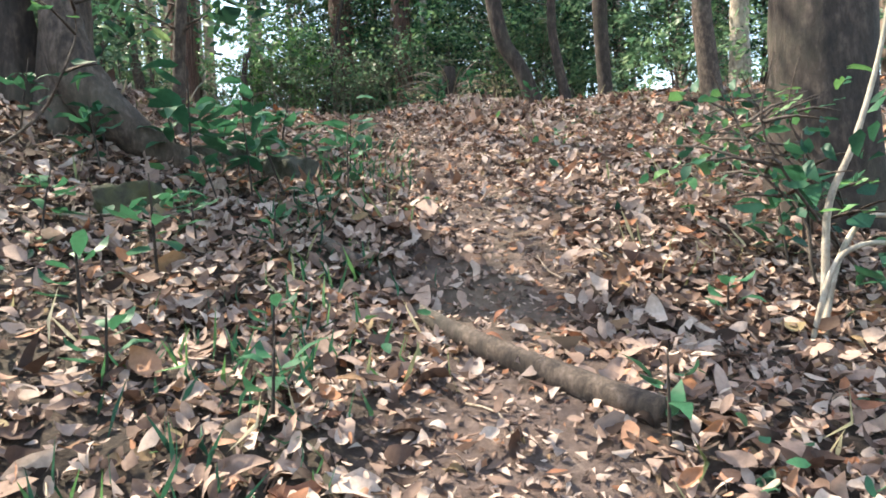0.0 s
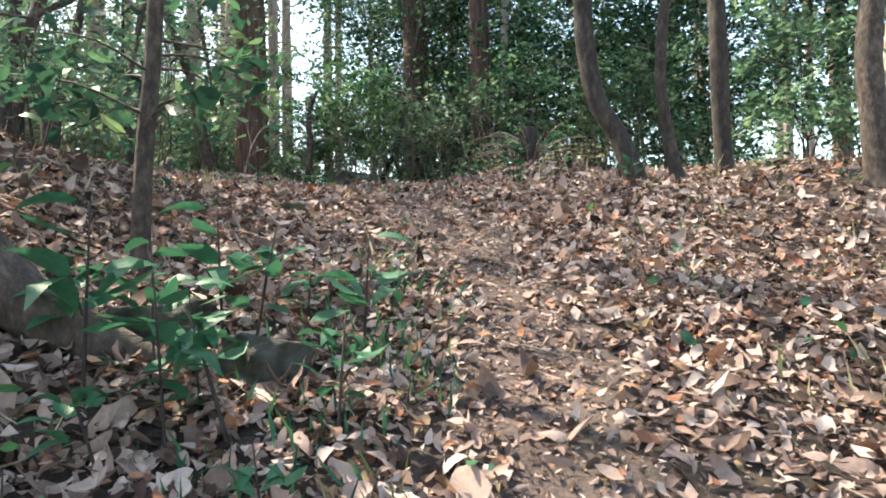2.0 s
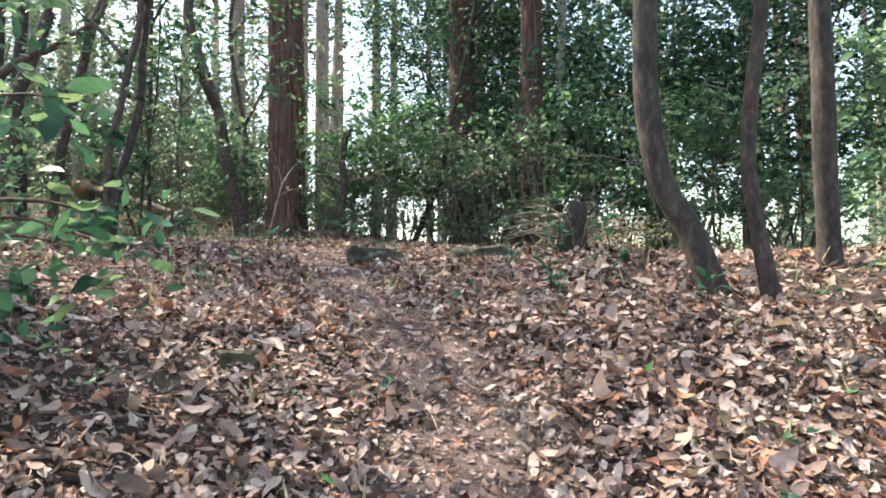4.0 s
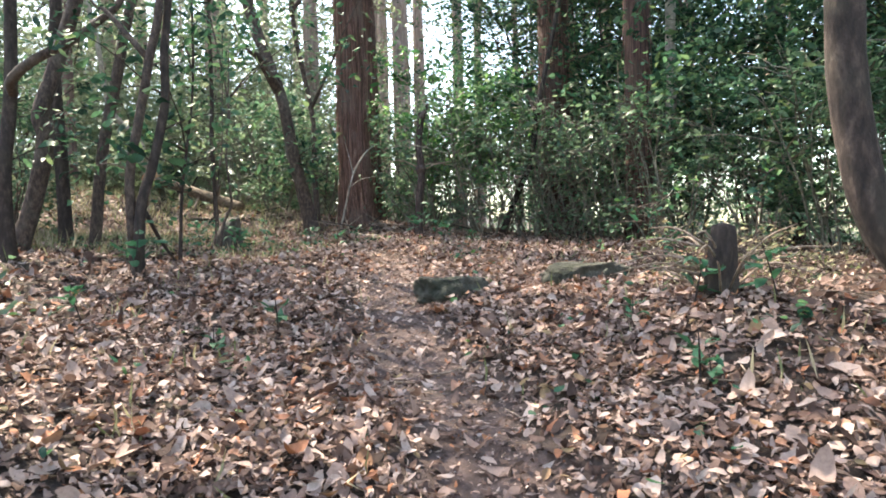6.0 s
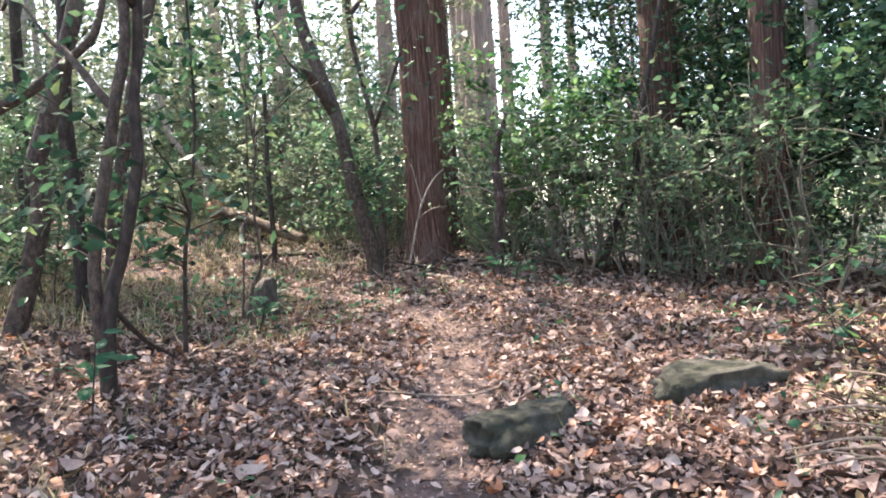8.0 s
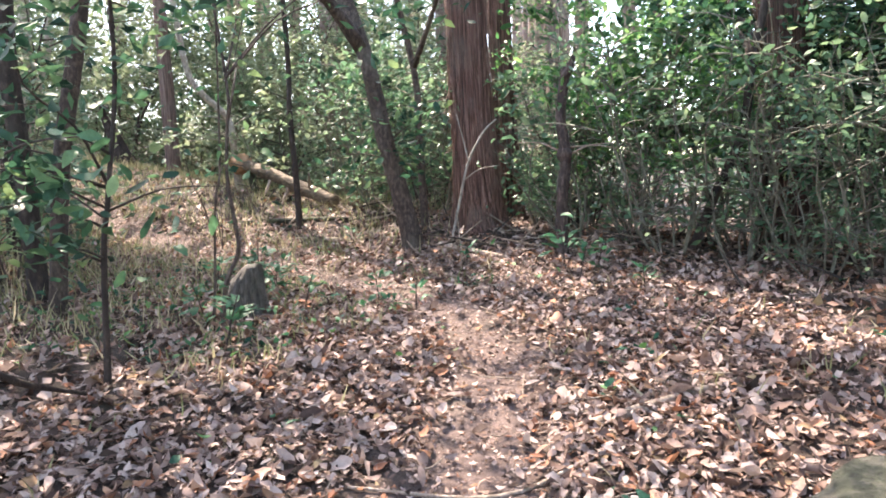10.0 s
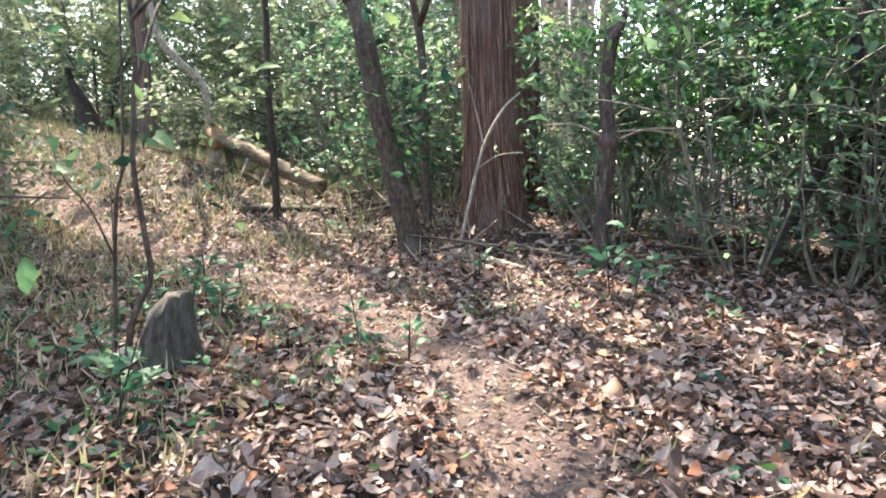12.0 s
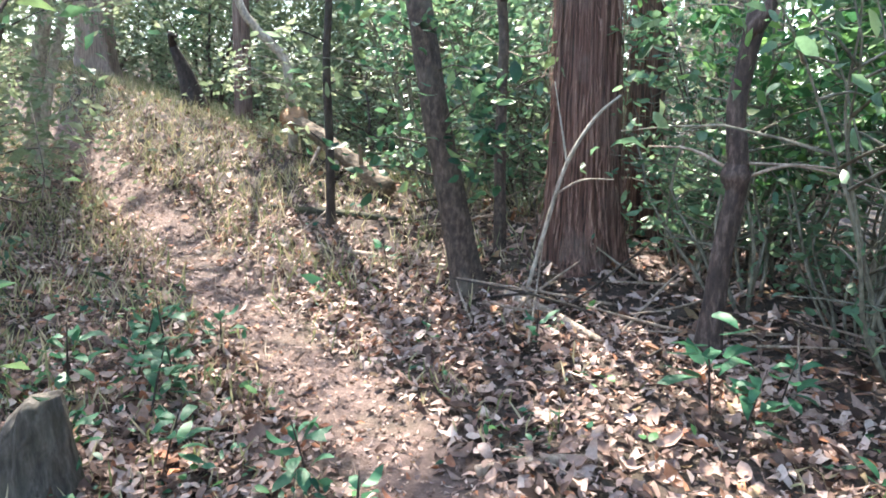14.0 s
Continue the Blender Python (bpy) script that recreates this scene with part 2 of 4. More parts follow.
def ground_z(x, y):
    x, y = np.asarray(x, float), np.asarray(y, float)
    cx = np.clip(x, -9, 2.3)
    z = eased(y, RISE) + eased(y, LEFT_BANK) * soft_over(-cx - 1.2) + eased(y, RIGHT_BANK) * soft_over(cx - 0.2)
    z = z + 0.16 * np.clip(-x - 9, 0, 22) + 0.19 * np.exp(-((x - 0.1) ** 2) / 0.4 - (y - 8.2) ** 2 / 0.9)
    near = 1 / (1 + (np.hypot(x + 3, y - 7) / 30) ** 2)
    z = z + (0.035 * ripple(x, y, 1.4, 1) + 0.018 * ripple(x, y, 0.45, 2)) * near
    return z - 0.035 * trail_mask(x, y)


def gz(x, y):
    return float(ground_z(x, y))


def axis_steps(lo, hi, step, far):
    mid = np.arange(lo, hi + 1e-6, step)
    out = step * 1.35 ** np.arange(1, 40)
    out = np.cumsum(out)
    out = out[out < far]
    return np.concatenate([(lo - out)[::-1], mid, hi + out])


# ---- mesh building ----


def mesh_of(name, verts, tris, material, smooth=True):
    me = bpy.data.meshes.new(name)
    verts, tris = np.asarray(verts, np.float32), np.asarray(tris, np.int32)
    me.vertices.add(len(verts))
    me.vertices.foreach_set("co", verts.ravel())
    me.loops.add(tris.size)
    me.loops.foreach_set("vertex_index", tris.ravel())
    me.polygons.add(len(tris))
    me.polygons.foreach_set("loop_start", np.arange(0, tris.size, 3, dtype=np.int32))
    me.polygons.foreach_set("use_smooth", np.full(len(tris), smooth))
    me.materials.append(material)
    me.update(calc_edges=True)
    return me


def part(name, geometry, material, parent, label="", smooth=True):
    """One mesh under a thing or under a part of it, in the thing's own coordinates."""
    ob = new(name, mesh_of(name, *geometry, material, smooth))
    ob.parent = parent
    if label:
        ob["label"] = label
    return ob


def thing(name, x, y, z, label, category, group=""):
    root = new(name)
    root.empty_display_size = 0.2
    root.location = (x, y, z)
    return tagged(root, label, category, group)


def joined(pieces):
    vs, ts, n = [], [], 0
    for v, t in pieces:
        vs.append(v)
        ts.append(np.asarray(t) + n)
        n += len(v)
    return np.concatenate(vs), np.concatenate(ts)


def spline(points, steps):
    """A smooth line through a few points."""
    p = np.asarray(points, float)
    p = np.vstack([2 * p[0] - p[1], p, 2 * p[-1] - p[-2]])
    out = []
    for i in range(1, len(p) - 2):
        for s in np.arange(0, 1, 1 / steps):
            a, b, c, d = p[i - 1 : i + 3]
            out.append(0.5 * (2 * b + (c - a) * s + (2 * a - 5 * b + 4 * c - d) * s * s + (3 * b - a - 3 * c + d) * s**3))
    return np.array(out + [p[-2]])


def tube(points, radii, sides=8, steps=4, rough=0.06, seed=0, ridges=0, ridge=0.0, flare=0.0, flare_len=0.4):
    """A limb along a line: tapered, uneven, closed at both ends, with ridged bark and a root flare where asked."""
    rng = np.random.default_rng(seed)
    c = spline(points, steps)
    n = len(c)
    along = np.concatenate([[0], np.cumsum(np.linalg.norm(np.diff(c, axis=0), axis=1))])
    r = np.interp(np.linspace(0, 1, n), np.linspace(0, 1, len(radii)), radii)
    tangent = np.gradient(c, axis=0)
    tangent /= np.linalg.norm(tangent, axis=1)[:, None] + 1e-9
    side = np.cross(tangent, (0.13, 1, 0.07) if abs(tangent[0][2]) > 0.5 else (0.05, 0.1, 1))
    side /= np.linalg.norm(side, axis=1)[:, None] + 1e-9
    other = np.cross(tangent, side)
    ang = np.linspace(0, 2 * math.pi, sides, endpoint=False)
    p1, p2, p3 = rng.uniform(0, 6, 3)
    A, Z = np.meshgrid(ang, along)
    wob = 1 + rough * (np.sin(2 * A + p1 + Z * 2.1) + 0.6 * np.sin(3 * A + p2 - Z * 3.7) + 0.5 * np.sin(5 * A + Z * 6 + p3)) + rough * 0.8 * rng.standard_normal(A.shape) * 0.5
    if ridges:
        wob += ridge * np.abs(np.sin(ridges * 0.5 * A + 0.6 * np.sin(Z * 1.7 + p1) + p2)) + ridge * 0.6 * np.sin(ridges * 1.7 * A + p3 + np.sin(Z * 2.3))
    if flare:
        wob += flare * np.exp(-Z / flare_len) * (1 + 0.55 * np.sin(4 * A + p1) + 0.3 * np.sin(7 * A + p2))
    rad = r[:, None] * wob
    v = (c[:, None] + rad[..., None] * (np.cos(A)[..., None] * side[:, None] + np.sin(A)[..., None] * other[:, None])).reshape(-1, 3)
    i, j = np.meshgrid(np.arange(n - 1), np.arange(sides), indexing="ij")
    a, b = i * sides + j, i * sides + (j + 1) % sides
    t = np.concatenate([np.stack([a, b, b + sides], -1).reshape(-1, 3), np.stack([a, b + sides, a + sides], -1).reshape(-1, 3)])
    k = len(v)
    v = np.vstack([v, c[0], c[-1] + tangent[-1] * r[-1] * 0.4])
    ring = np.arange(sides)
    caps = np.concatenate([np.stack([np.full(sides, k), (ring + 1) % sides, ring], -1),
                           np.stack([np.full(sides, k + 1), (n - 1) * sides + ring, (n - 1) * sides + (ring + 1) % sides], -1)])
    return v, np.vstack([t, caps])


def leaf_cloud(centres, normals, rng, length, width, curl=0.3, fold=0.25, full=False, heading=None):
    """Separate pointed leaves, each bent along its rib and folded across it. full: rounder blades of more faces."""
    n = len(centres)
    nr = normals / (np.linalg.norm(normals, axis=1)[:, None] + 1e-9)
    u = heading if heading is not None else rng.standard_normal((n, 3))
    u = u - (u * nr).sum(1)[:, None] * nr
    u /= np.linalg.norm(u, axis=1)[:, None] + 1e-9
    w = np.cross(nr, u)
    jag = 0.18
    if full == 3:
        s = np.repeat([0.0, 0.1, 0.3, 0.56, 0.82, 1.0], [1, 3, 3, 3, 3, 1])
        q = np.array([0, -0.5, 0, 0.5, -0.92, 0, 0.92, -1, 0, 1, -0.66, 0, 0.66, 0.0])
        faces = [(0, 2, 1), (0, 3, 2), (10, 11, 13), (11, 12, 13)]
        for k in (1, 4, 7):
            faces += [(k, k + 1, k + 4), (k, k + 4, k + 3), (k + 1, k + 2, k + 5), (k + 1, k + 5, k + 4)]
        faces, jag = np.array(faces), 0.16
    elif full == -1:
        s, q = np.array([0, 0.42, 1.0, 0.42]), np.array([0, -1, 0, 1.0])
        faces = np.array([(0, 2, 1), (0, 3, 2)])
    elif full == 2:
        s = np.array([0, 0.2, 0.2, 0.2, 0.64, 0.64, 0.64, 1.0])
        q = np.array([0, -0.8, 0, 0.8, -0.92, 0, 0.92, 0.0])
        faces = np.array([(0, 2, 1), (0, 3, 2), (1, 2, 5), (1, 5, 4), (2, 3, 6), (2, 6, 5), (4, 5, 7), (5, 6, 7)])
    elif full:
        s = np.array([0, 0.16, 0.16, 0.16, 0.45, 0.45, 0.45, 0.76, 0.76, 0.76, 1.0])
        q = np.array([0, -0.62, 0, 0.62, -1, 0, 1, -0.72, 0, 0.72, 0.0])
        faces = [(0, 2, 1), (0, 3, 2), (7, 8, 10), (8, 9, 10)]
        for k in (1, 4):
            faces += [(k, k + 1, k + 4), (k, k + 4, k + 3), (k + 1, k + 2, k + 5), (k + 1, k + 5, k + 4)]
        faces = np.array(faces)
    else:
        s, q = np.array([0, 0.45, 0.5, 0.45, 1.0]), np.array([0, -1, 0, 1, 0.0])
        faces = np.array([(0, 2, 1), (0, 3, 2), (1, 2, 4), (2, 3, 4)])
    cu, fo = curl * rng.standard_normal(n), fold * rng.uniform(-0.3, 1.4, n)
    tw = 0.35 * rng.standard_normal(n)
    x = (s - 0.5)[None] * length[:, None]
    y = 0.5 * q[None] * width[:, None] * (1 + jag * rng.standard_normal((n, len(s))))
    z = cu[:, None] * ((s - 0.5) ** 2)[None] * length[:, None] * 2 + fo[:, None] * np.abs(y) + tw[:, None] * y * (s - 0.5)[None] * 2
    v = centres[:, None] + x[..., None] * u[:, None] + y[..., None] * w[:, None] + z[..., None] * nr[:, None]
    t = faces[None] + (np.arange(n) * len(s))[:, None, None]
    return v.reshape(-1, 3), t.reshape(-1, 3)


# ---- ground ----
gx, gy = axis_steps(-12, 5, 0.125, 420), axis_steps(-3, 19, 0.125, 420)
GX, GY = np.meshgrid(gx, gy)
gv = np.stack([GX.ravel(), GY.ravel(), ground_z(GX, GY).ravel()], 1)
gi, gj = np.meshgrid(np.arange(len(gy) - 1), np.arange(len(gx) - 1), indexing="ij")
ga = (gi * len(gx) + gj).ravel()
gt = np.concatenate([np.stack([ga, ga + 1, ga + len(gx) + 1], 1), np.stack([ga, ga + len(gx) + 1, ga + len(gx)], 1)])
ground = tagged(new("ground", mesh_of("ground", gv, gt, M_SOIL)), "leaf-strewn brown forest hillside with a trodden earth trail", "forest floor", kind="structure")
mask = ground.data.attributes.new("trail", "FLOAT", "POINT")
mask.data.foreach_set("value", trail_mask(gv[:, 0], gv[:, 1]).astype(np.float32))


def scatter(n, x0, x1, y0, y1, rng, keep):
    x, y = rng.uniform(x0, x1, n), rng.uniform(y0, y1, n)
    ok = rng.uniform(0, 1, n) < keep(x, y)
    return x[ok], y[ok]


def ground_normal(x, y):
    h = 0.06
    nx, ny = (ground_z(x - h, y) - ground_z(x + h, y)) / (2 * h), (ground_z(x, y - h) - ground_z(x, y + h)) / (2 * h)
    v = np.stack([nx, ny, np.ones_like(nx)], 1)
    return v / np.linalg.norm(v, axis=1)[:, None]


def walk_line_distance(x, y):
    return np.minimum(trail_distance(x, y), np.abs(x + 0.1) + np.maximum(0, y - 6))


def litter_keep(x, y):
    k = 1 - (0.84 + 0.12 * np.clip((y - 6.5) / 2.5, 0, 1)) * trail_mask(x, y)
    k = k * np.clip(0.8 + 0.5 * ripple(x, y, 2.3, 11) + 0.25 * ripple(x, y, 0.7, 12), 0.15, 1)
    return k * np.where((x < -6.5) & (y > 10), 0.6, 1.0)


def litter(name, label, n, keep, size, seed, full, tilt=0.42, lift=0.035, narrow=(0.3, 0.54), area=(-13, 6, 0.1, 18)):
    rng = np.random.default_rng(seed)
    x, y = scatter(n, *area, rng, keep)
    n = len(x)
    size = rng.lognormal(math.log(size), 0.4, n).clip(0.012, 0.15)
    z = ground_z(x, y) + rng.uniform(0.002, lift, n)
    nm = ground_normal(x, y) + tilt * rng.standard_normal((n, 3))
    geo = leaf_cloud(np.stack([x, y, z], 1), nm, rng, size, size * rng.uniform(*narrow, n), 0.55, 0.55, full)
    tagged(new(name, mesh_of(name, *geo, M_LITTER)), label, "fallen leaves", kind="stuff")


def beside_walk(x, y):
    return (walk_line_distance(x, y) < 1.1) & (y < 12)


def near_walk(x, y):
    return (walk_line_distance(x, y) < 2.1) & (y < 14)


litter("leaf_litter", "dry curled brown leaves carpeting the forest floor", 640000, lambda x, y: litter_keep(x, y) * beside_walk(x, y), 0.05, 21, 3, 0.38, 0.045, (0.3, 0.56))
litter("leaf_litter", "dry brown leaves on both sides of the trail", 420000, lambda x, y: litter_keep(x, y) * near_walk(x, y) * ~beside_walk(x, y), 0.055, 25, True, 0.38, 0.045, (0.3, 0.56))
litter("leaf_litter", "dry brown leaves further from the trail", 190000, lambda x, y: litter_keep(x, y) * ~near_walk(x, y) * 0.85, 0.076, 22, False)
litter("leaf_litter", "brown leaf cover around the walked slope", 150000, lambda x, y: litter_keep(x, y) * 0.9 * ((x < -13) | (x > 6) | (y < 0.1) | (y > 18)), 0.085, 26, -1, area=(-17, 10, -6, 21))
litter("leaf_litter", "thin brown leaf cover deeper in the wood", 45000, lambda x, y: 1.0 * ((x < -17) | (x > 10) | (y < -6) | (y > 21)), 0.12, 24, -1, area=(-30, 18, -14, 34))
litter("leaf_crumbs", "broken bits of dry leaf trodden into the soil", 950000, lambda x, y: near_walk(x, y) * (0.5 + 0.5 * trail_mask(x, y)) * np.where(y > 7.5, 0.42, 0.6), 0.026, 23, -1, 0.25, 0.012)

# ---- trees ----


def crown_leaves(rng, centres, per, spread, size, full=False, droop=0.0):
    n = len(centres) * per
    off = rng.standard_normal((n, 3)) * np.array(spread) * np.repeat(rng.lognormal(0, 0.3, len(centres)), per)[:, None]
    slope = np.repeat(rng.standard_normal((len(centres), 2)) * 0.4, per, 0)
    off[:, 2] += (off[:, :2] * slope).sum(1)
    c = np.repeat(centres, per, 0) + off
    nm = np.concatenate([-slope, np.ones((n, 1))], 1) + 0.6 * rng.standard_normal((n, 3))
    hd = rng.standard_normal((n, 3)) * (1, 1, 0.4) - (0, 0, droop)
    L = rng.lognormal(math.log(size), 0.25, n)
    return leaf_cloud(c, nm, rng, L, L * rng.uniform(0.36, 0.5, n), 0.25, 0.3, full, hd)


def broadleaf_tree(label, trunk, r0, r1, height, bark, seed, crown_r=1.6, clusters=45, leaf=0.1, limbs=4, low_leaves=0, leaf_mat=None, group="", flare=0.35, sides=12, name="tree"):
    """Trunk through the given points, carried on upward to its height, limbs, twigs of leaves low down, and a leafy crown."""
    rng = np.random.default_rng(seed)
    p = np.array(trunk, float)
    base = np.array([p[0][0], p[0][1], gz(p[0][0], p[0][1])])
    p[0][2] = base[2] - 0.12
    p = p - base
    root = thing(name, *base, label, "tree", group)
    way = p[-1] - p[-2]
    way = way / np.linalg.norm(way) * 0.6 + np.array([0, 0, 0.55])
    top = [q for q in p]
    while top[-1][2] < height:
        top.append(top[-1] + way * rng.uniform(0.9, 1.4) + rng.standard_normal(3) * (0.14, 0.14, 0))
    k = len(top)
    part("trunk", tube(top, np.linspace(r0, r1, k), sides, 5, 0.035, seed, 0, 0, flare, max(0.18, r0 * 2)), bark, root)
    heads = []
    for i in range(limbs):
        at = top[max(2, int(k * rng.uniform(0.55, 0.95)) - 1)]
        a = rng.uniform(0, 2 * math.pi) if i else seed
        out = np.array([math.cos(a), math.sin(a), rng.uniform(0.5, 1.0)]) * crown_r * rng.uniform(0.6, 1.0)
        pts = [at, at + out * 0.4 + (0, 0, 0.1), at + out * 0.75 + rng.standard_normal(3) * 0.1, at + out + (0, 0, 0.25)]
        part("branch", tube(pts, [r1 + min(0.012, r1 * 0.2), r1 * 0.7 + min(0.008, r1 * 0.1), min(0.012, r1 * 0.6), min(0.006, r1 * 0.3)], 6, 3, 0.06, seed + i), bark, root)
        heads += pts[1:]
    heads = np.array(heads + [top[-1]])
    c = heads[rng.integers(0, len(heads), clusters)] + rng.standard_normal((clusters, 3)) * (crown_r * 0.5, crown_r * 0.5, crown_r * 0.35)
    c[:, 2] = np.maximum(c[:, 2], min(3.4, height - 0.6) + 0.5 * rng.uniform(0, 1, clusters))
    part("crown", crown_leaves(rng, c, 24, (0.26, 0.26, 0.14), leaf, -1), leaf_mat or M_GREEN, root)
    if low_leaves:
        c = []
        for i in range(low_leaves):
            s = rng.uniform(0.3, 0.8) * (len(p) - 1)
            at = p[int(s)] + (p[min(int(s) + 1, len(p) - 1)] - p[int(s)]) * (s % 1)
            a = rng.uniform(0, 2 * math.pi)
            end = at + np.array([math.cos(a), math.sin(a), rng.uniform(-0.1, 0.5)]) * rng.uniform(0.3, 0.75)
            part("twig", tube([at, (at + end) / 2 + (0, 0, 0.05), end], [0.008, 0.005, 0.002], 4, 3, 0.05, seed + i), bark, root)
            c += [end, (at + 2 * end) / 3]
        part("foliage", crown_leaves(rng, np.array(c), 10, (0.11, 0.11, 0.07), leaf, True, 0.4), leaf_mat or M_GREEN, root)
    return root


def cedar_crown(rng, height, lo, wide, sprays):
    t = rng.uniform(0, 1, sprays) ** 0.8
    a = rng.uniform(0, 2 * math.pi, sprays)
    r = wide * (1 - t * 0.85) * np.sqrt(rng.uniform(0.05, 1, sprays))
    c = np.stack([r * np.cos(a), r * np.sin(a), lo + (height - lo) * t + rng.normal(0, 0.3, sprays)], 1)
    out = np.stack([np.cos(a), np.sin(a), np.full(sprays, -0.55)], 1)
    L = rng.uniform(0.3, 0.7, sprays)
    return leaf_cloud(c, np.array([0, 0, 1.0]) + 0.4 * rng.standard_normal((sprays, 3)), rng, L, L * 0.34, 0.35, 0.35, -1, out)


def bark_strips(rng, r, lean, n):
    """Long thin fibres that follow the trunk and come away at their lower ends."""
    out = []
    for _ in range(n):
        h, a, l = 4.6 * rng.uniform(0.01, 1) ** 1.3, rng.uniform(0, 2 * math.pi), rng.lognormal(math.log(0.42), 0.5)
        w, curl, drift = rng.uniform(0.006, 0.02), rng.exponential(0.022), rng.normal(0, 0.05)
        k = np.linspace(0, 1, 6)
        hh = h + l * k
        rad = r * (1.09 - 0.035 * hh + 0.52 * np.exp(-(hh + 0.15) / 0.28)) + 0.004 + curl * (1 - k) ** 2
        ang = a + drift * k + 0.02 * rng.standard_normal(6)
        half = w / r * 0.5 * np.array([0.3, 0.8, 1, 1, 0.8, 0.25])
        v = [np.stack([rad * np.cos(ang + e * half) + lean[0] * hh, rad * np.sin(ang + e * half) + lean[1] * hh, hh], 1) for e in (-1, 1)]
        v.append(np.stack([(rad + 0.006) * np.cos(ang) + lean[0] * hh, (rad + 0.006) * np.sin(ang) + lean[1] * hh, hh], 1))
        t = [f for i in range(5) for f in ((i, 12 + i, 13 + i), (i, 13 + i, i + 1), (12 + i, 6 + i, 7 + i), (12 + i, 7 + i, 13 + i))]
        out.append((np.concatenate(v), t))
    return joined(out)


def cedar(label, x, y, r, height, lo, seed, bark, lean=(0, 0), sides=20, ridges=22, flare=0.35, sprays=1100, group="", snags=0, shags=0):
    rng = np.random.default_rng(seed)
    z = gz(x, y)
    root = thing("cedar_tree", x, y, z, label, "tree", group)
    q = [(lean[0] * h, lean[1] * h, h) for h in (-0.15, 0.5, 1.2, 2.5, 5, 9, 13, height)]
    part("trunk", tube(q, [r, r * 0.98, r * 0.95, r * 0.9, r * 0.82, r * 0.64, r * 0.4, 0.02], sides, 7, 0.02, seed, ridges, 0.085, flare, 0.28), bark, root)
    part("crown", cedar_crown(rng, height, lo, 2.3, sprays), M_CEDAR_LEAF, root)
    if shags:
        tagged(part("peeling_bark", bark_strips(rng, r, lean, shags), M_CEDAR_STRIP, root, "loose fibrous strips of reddish bark"), kind="stuff")
    for i in range(snags):
        h, a = rng.uniform(0.8, 4.5), rng.uniform(0, 6.3)
        d = np.array([math.cos(a), math.sin(a), 0.15])
        s = np.array([lean[0] * h, lean[1] * h, h])
        part("dead_branch", tube([s + d * r * 0.8, s + d * (r + 0.35) + rng.standard_normal(3) * 0.05, s + d * (r + 0.8) + rng.standard_normal(3) * 0.12], [0.014, 0.008, 0.003], 5, 3, 0.08, seed + i), M_DEAD, root)
    return root


def buttress(root):
    """The broad root that sweeps from the trunk down the bank."""
    o = np.array(root.location)
    q = [(-1.84, 3.46, 0.85), (-1.8, 3.42, 0.5), (-1.7, 3.41, 0.26), (-1.48, 3.47, 0.1), (-1.22, 3.56, 0.01), (-1.05, 3.62, -0.05)]
    part("buttress_root", tube([np.array([x, y, gz(x, y) + h]) - o for x, y, h in q], [0.07, 0.1, 0.115, 0.09, 0.065, 0.04], 14, 5, 0.04, 10), M_BARK, root)


buttress(broadleaf_tree("thick dark brown trunk with a sweeping buttress root, beside the trail", [(-1.86, 3.5, 1.8), (-1.84, 3.52, 2.35), (-1.83, 3.53, 2.8), (-1.8, 3.55, 3.4)], 0.115, 0.085, 9, M_BARK, 3, 2.4, 26, 0.1, 5, flare=0.5, sides=18))
broadleaf_tree("dark brown stem leaning away beside the buttressed tree", [(-2.06, 3.56, 1.9), (-2.08, 3.52, 2.2), (-2.1, 3.5, 2.5), (-2.2, 3.45, 3.4)], 0.105, 0.07, 8, M_BARK_DARK, 4, 2.0, 20, 0.1, 4, flare=0.5, sides=14)
broadleaf_tree("broad grey-brown trunk standing over a leafy shrub", [(1.66, 3.42, 1.1), (1.66, 3.41, 1.6), (1.68, 3.4, 2.1), (1.7, 3.4, 3.0)], 0.235, 0.14, 10, M_BARK_DARK, 5, 2.6, 65, 0.1, 5, flare=0.25, sides=20)
broadleaf_tree("slim sapling with large dark leaves on low twigs", [(-1.6, 4.27, 1.9), (-1.58, 4.28, 2.4), (-1.55, 4.29, 2.75), (-1.53, 4.3, 3.2), (-1.5, 4.3, 3.7)], 0.04, 0.022, 5.5, M_BARK, 6, 1.1, 22, 0.09, 3, 12, flare=0.2, sides=8)
broadleaf_tree("brown tree with an S-shaped leaning trunk on the mound", [(0.93, 7.48, 2.5), (0.76, 7.52, 2.98), (0.59, 7.55, 3.31), (0.51, 7.56, 3.81), (0.5, 7.56, 4.3), (0.52, 7.56, 4.9)], 0.088, 0.06, 8, M_BARK_DARK, 7, 1.9, 40, 0.1, 4)
broadleaf_tree("thin grey-brown curved tree on the mound", [(1.21, 7.33, 2.5), (1.13, 7.35, 2.9), (1.08, 7.36, 3.34), (1.1, 7.35, 3.8), (1.17, 7.34, 4.5)], 0.05, 0.035, 7, M_BARK_DARK, 8, 1.5, 30, 0.1, 3)
broadleaf_tree("straight dark red-brown tree with a mossy foot", [(1.8, 8.3, 2.8), (1.78, 8.3, 3.5), (1.78, 8.3, 4.1), (1.78, 8.3, 4.9)], 0.082, 0.06, 10, M_BARK_DARK, 9, 2.0, 45, 0.1, 4)
broadleaf_tree("brown bent tree standing back among dark evergreens", [(1.4, 15.9, 3.0), (1.34, 15.9, 4.26), (1.17, 15.92, 5.23), (1.13, 15.92, 5.9), (1.09, 15.92, 7.1)], 0.09, 0.06, 9, M_BARK, 10, 1.4, 28, 0.1, 3)
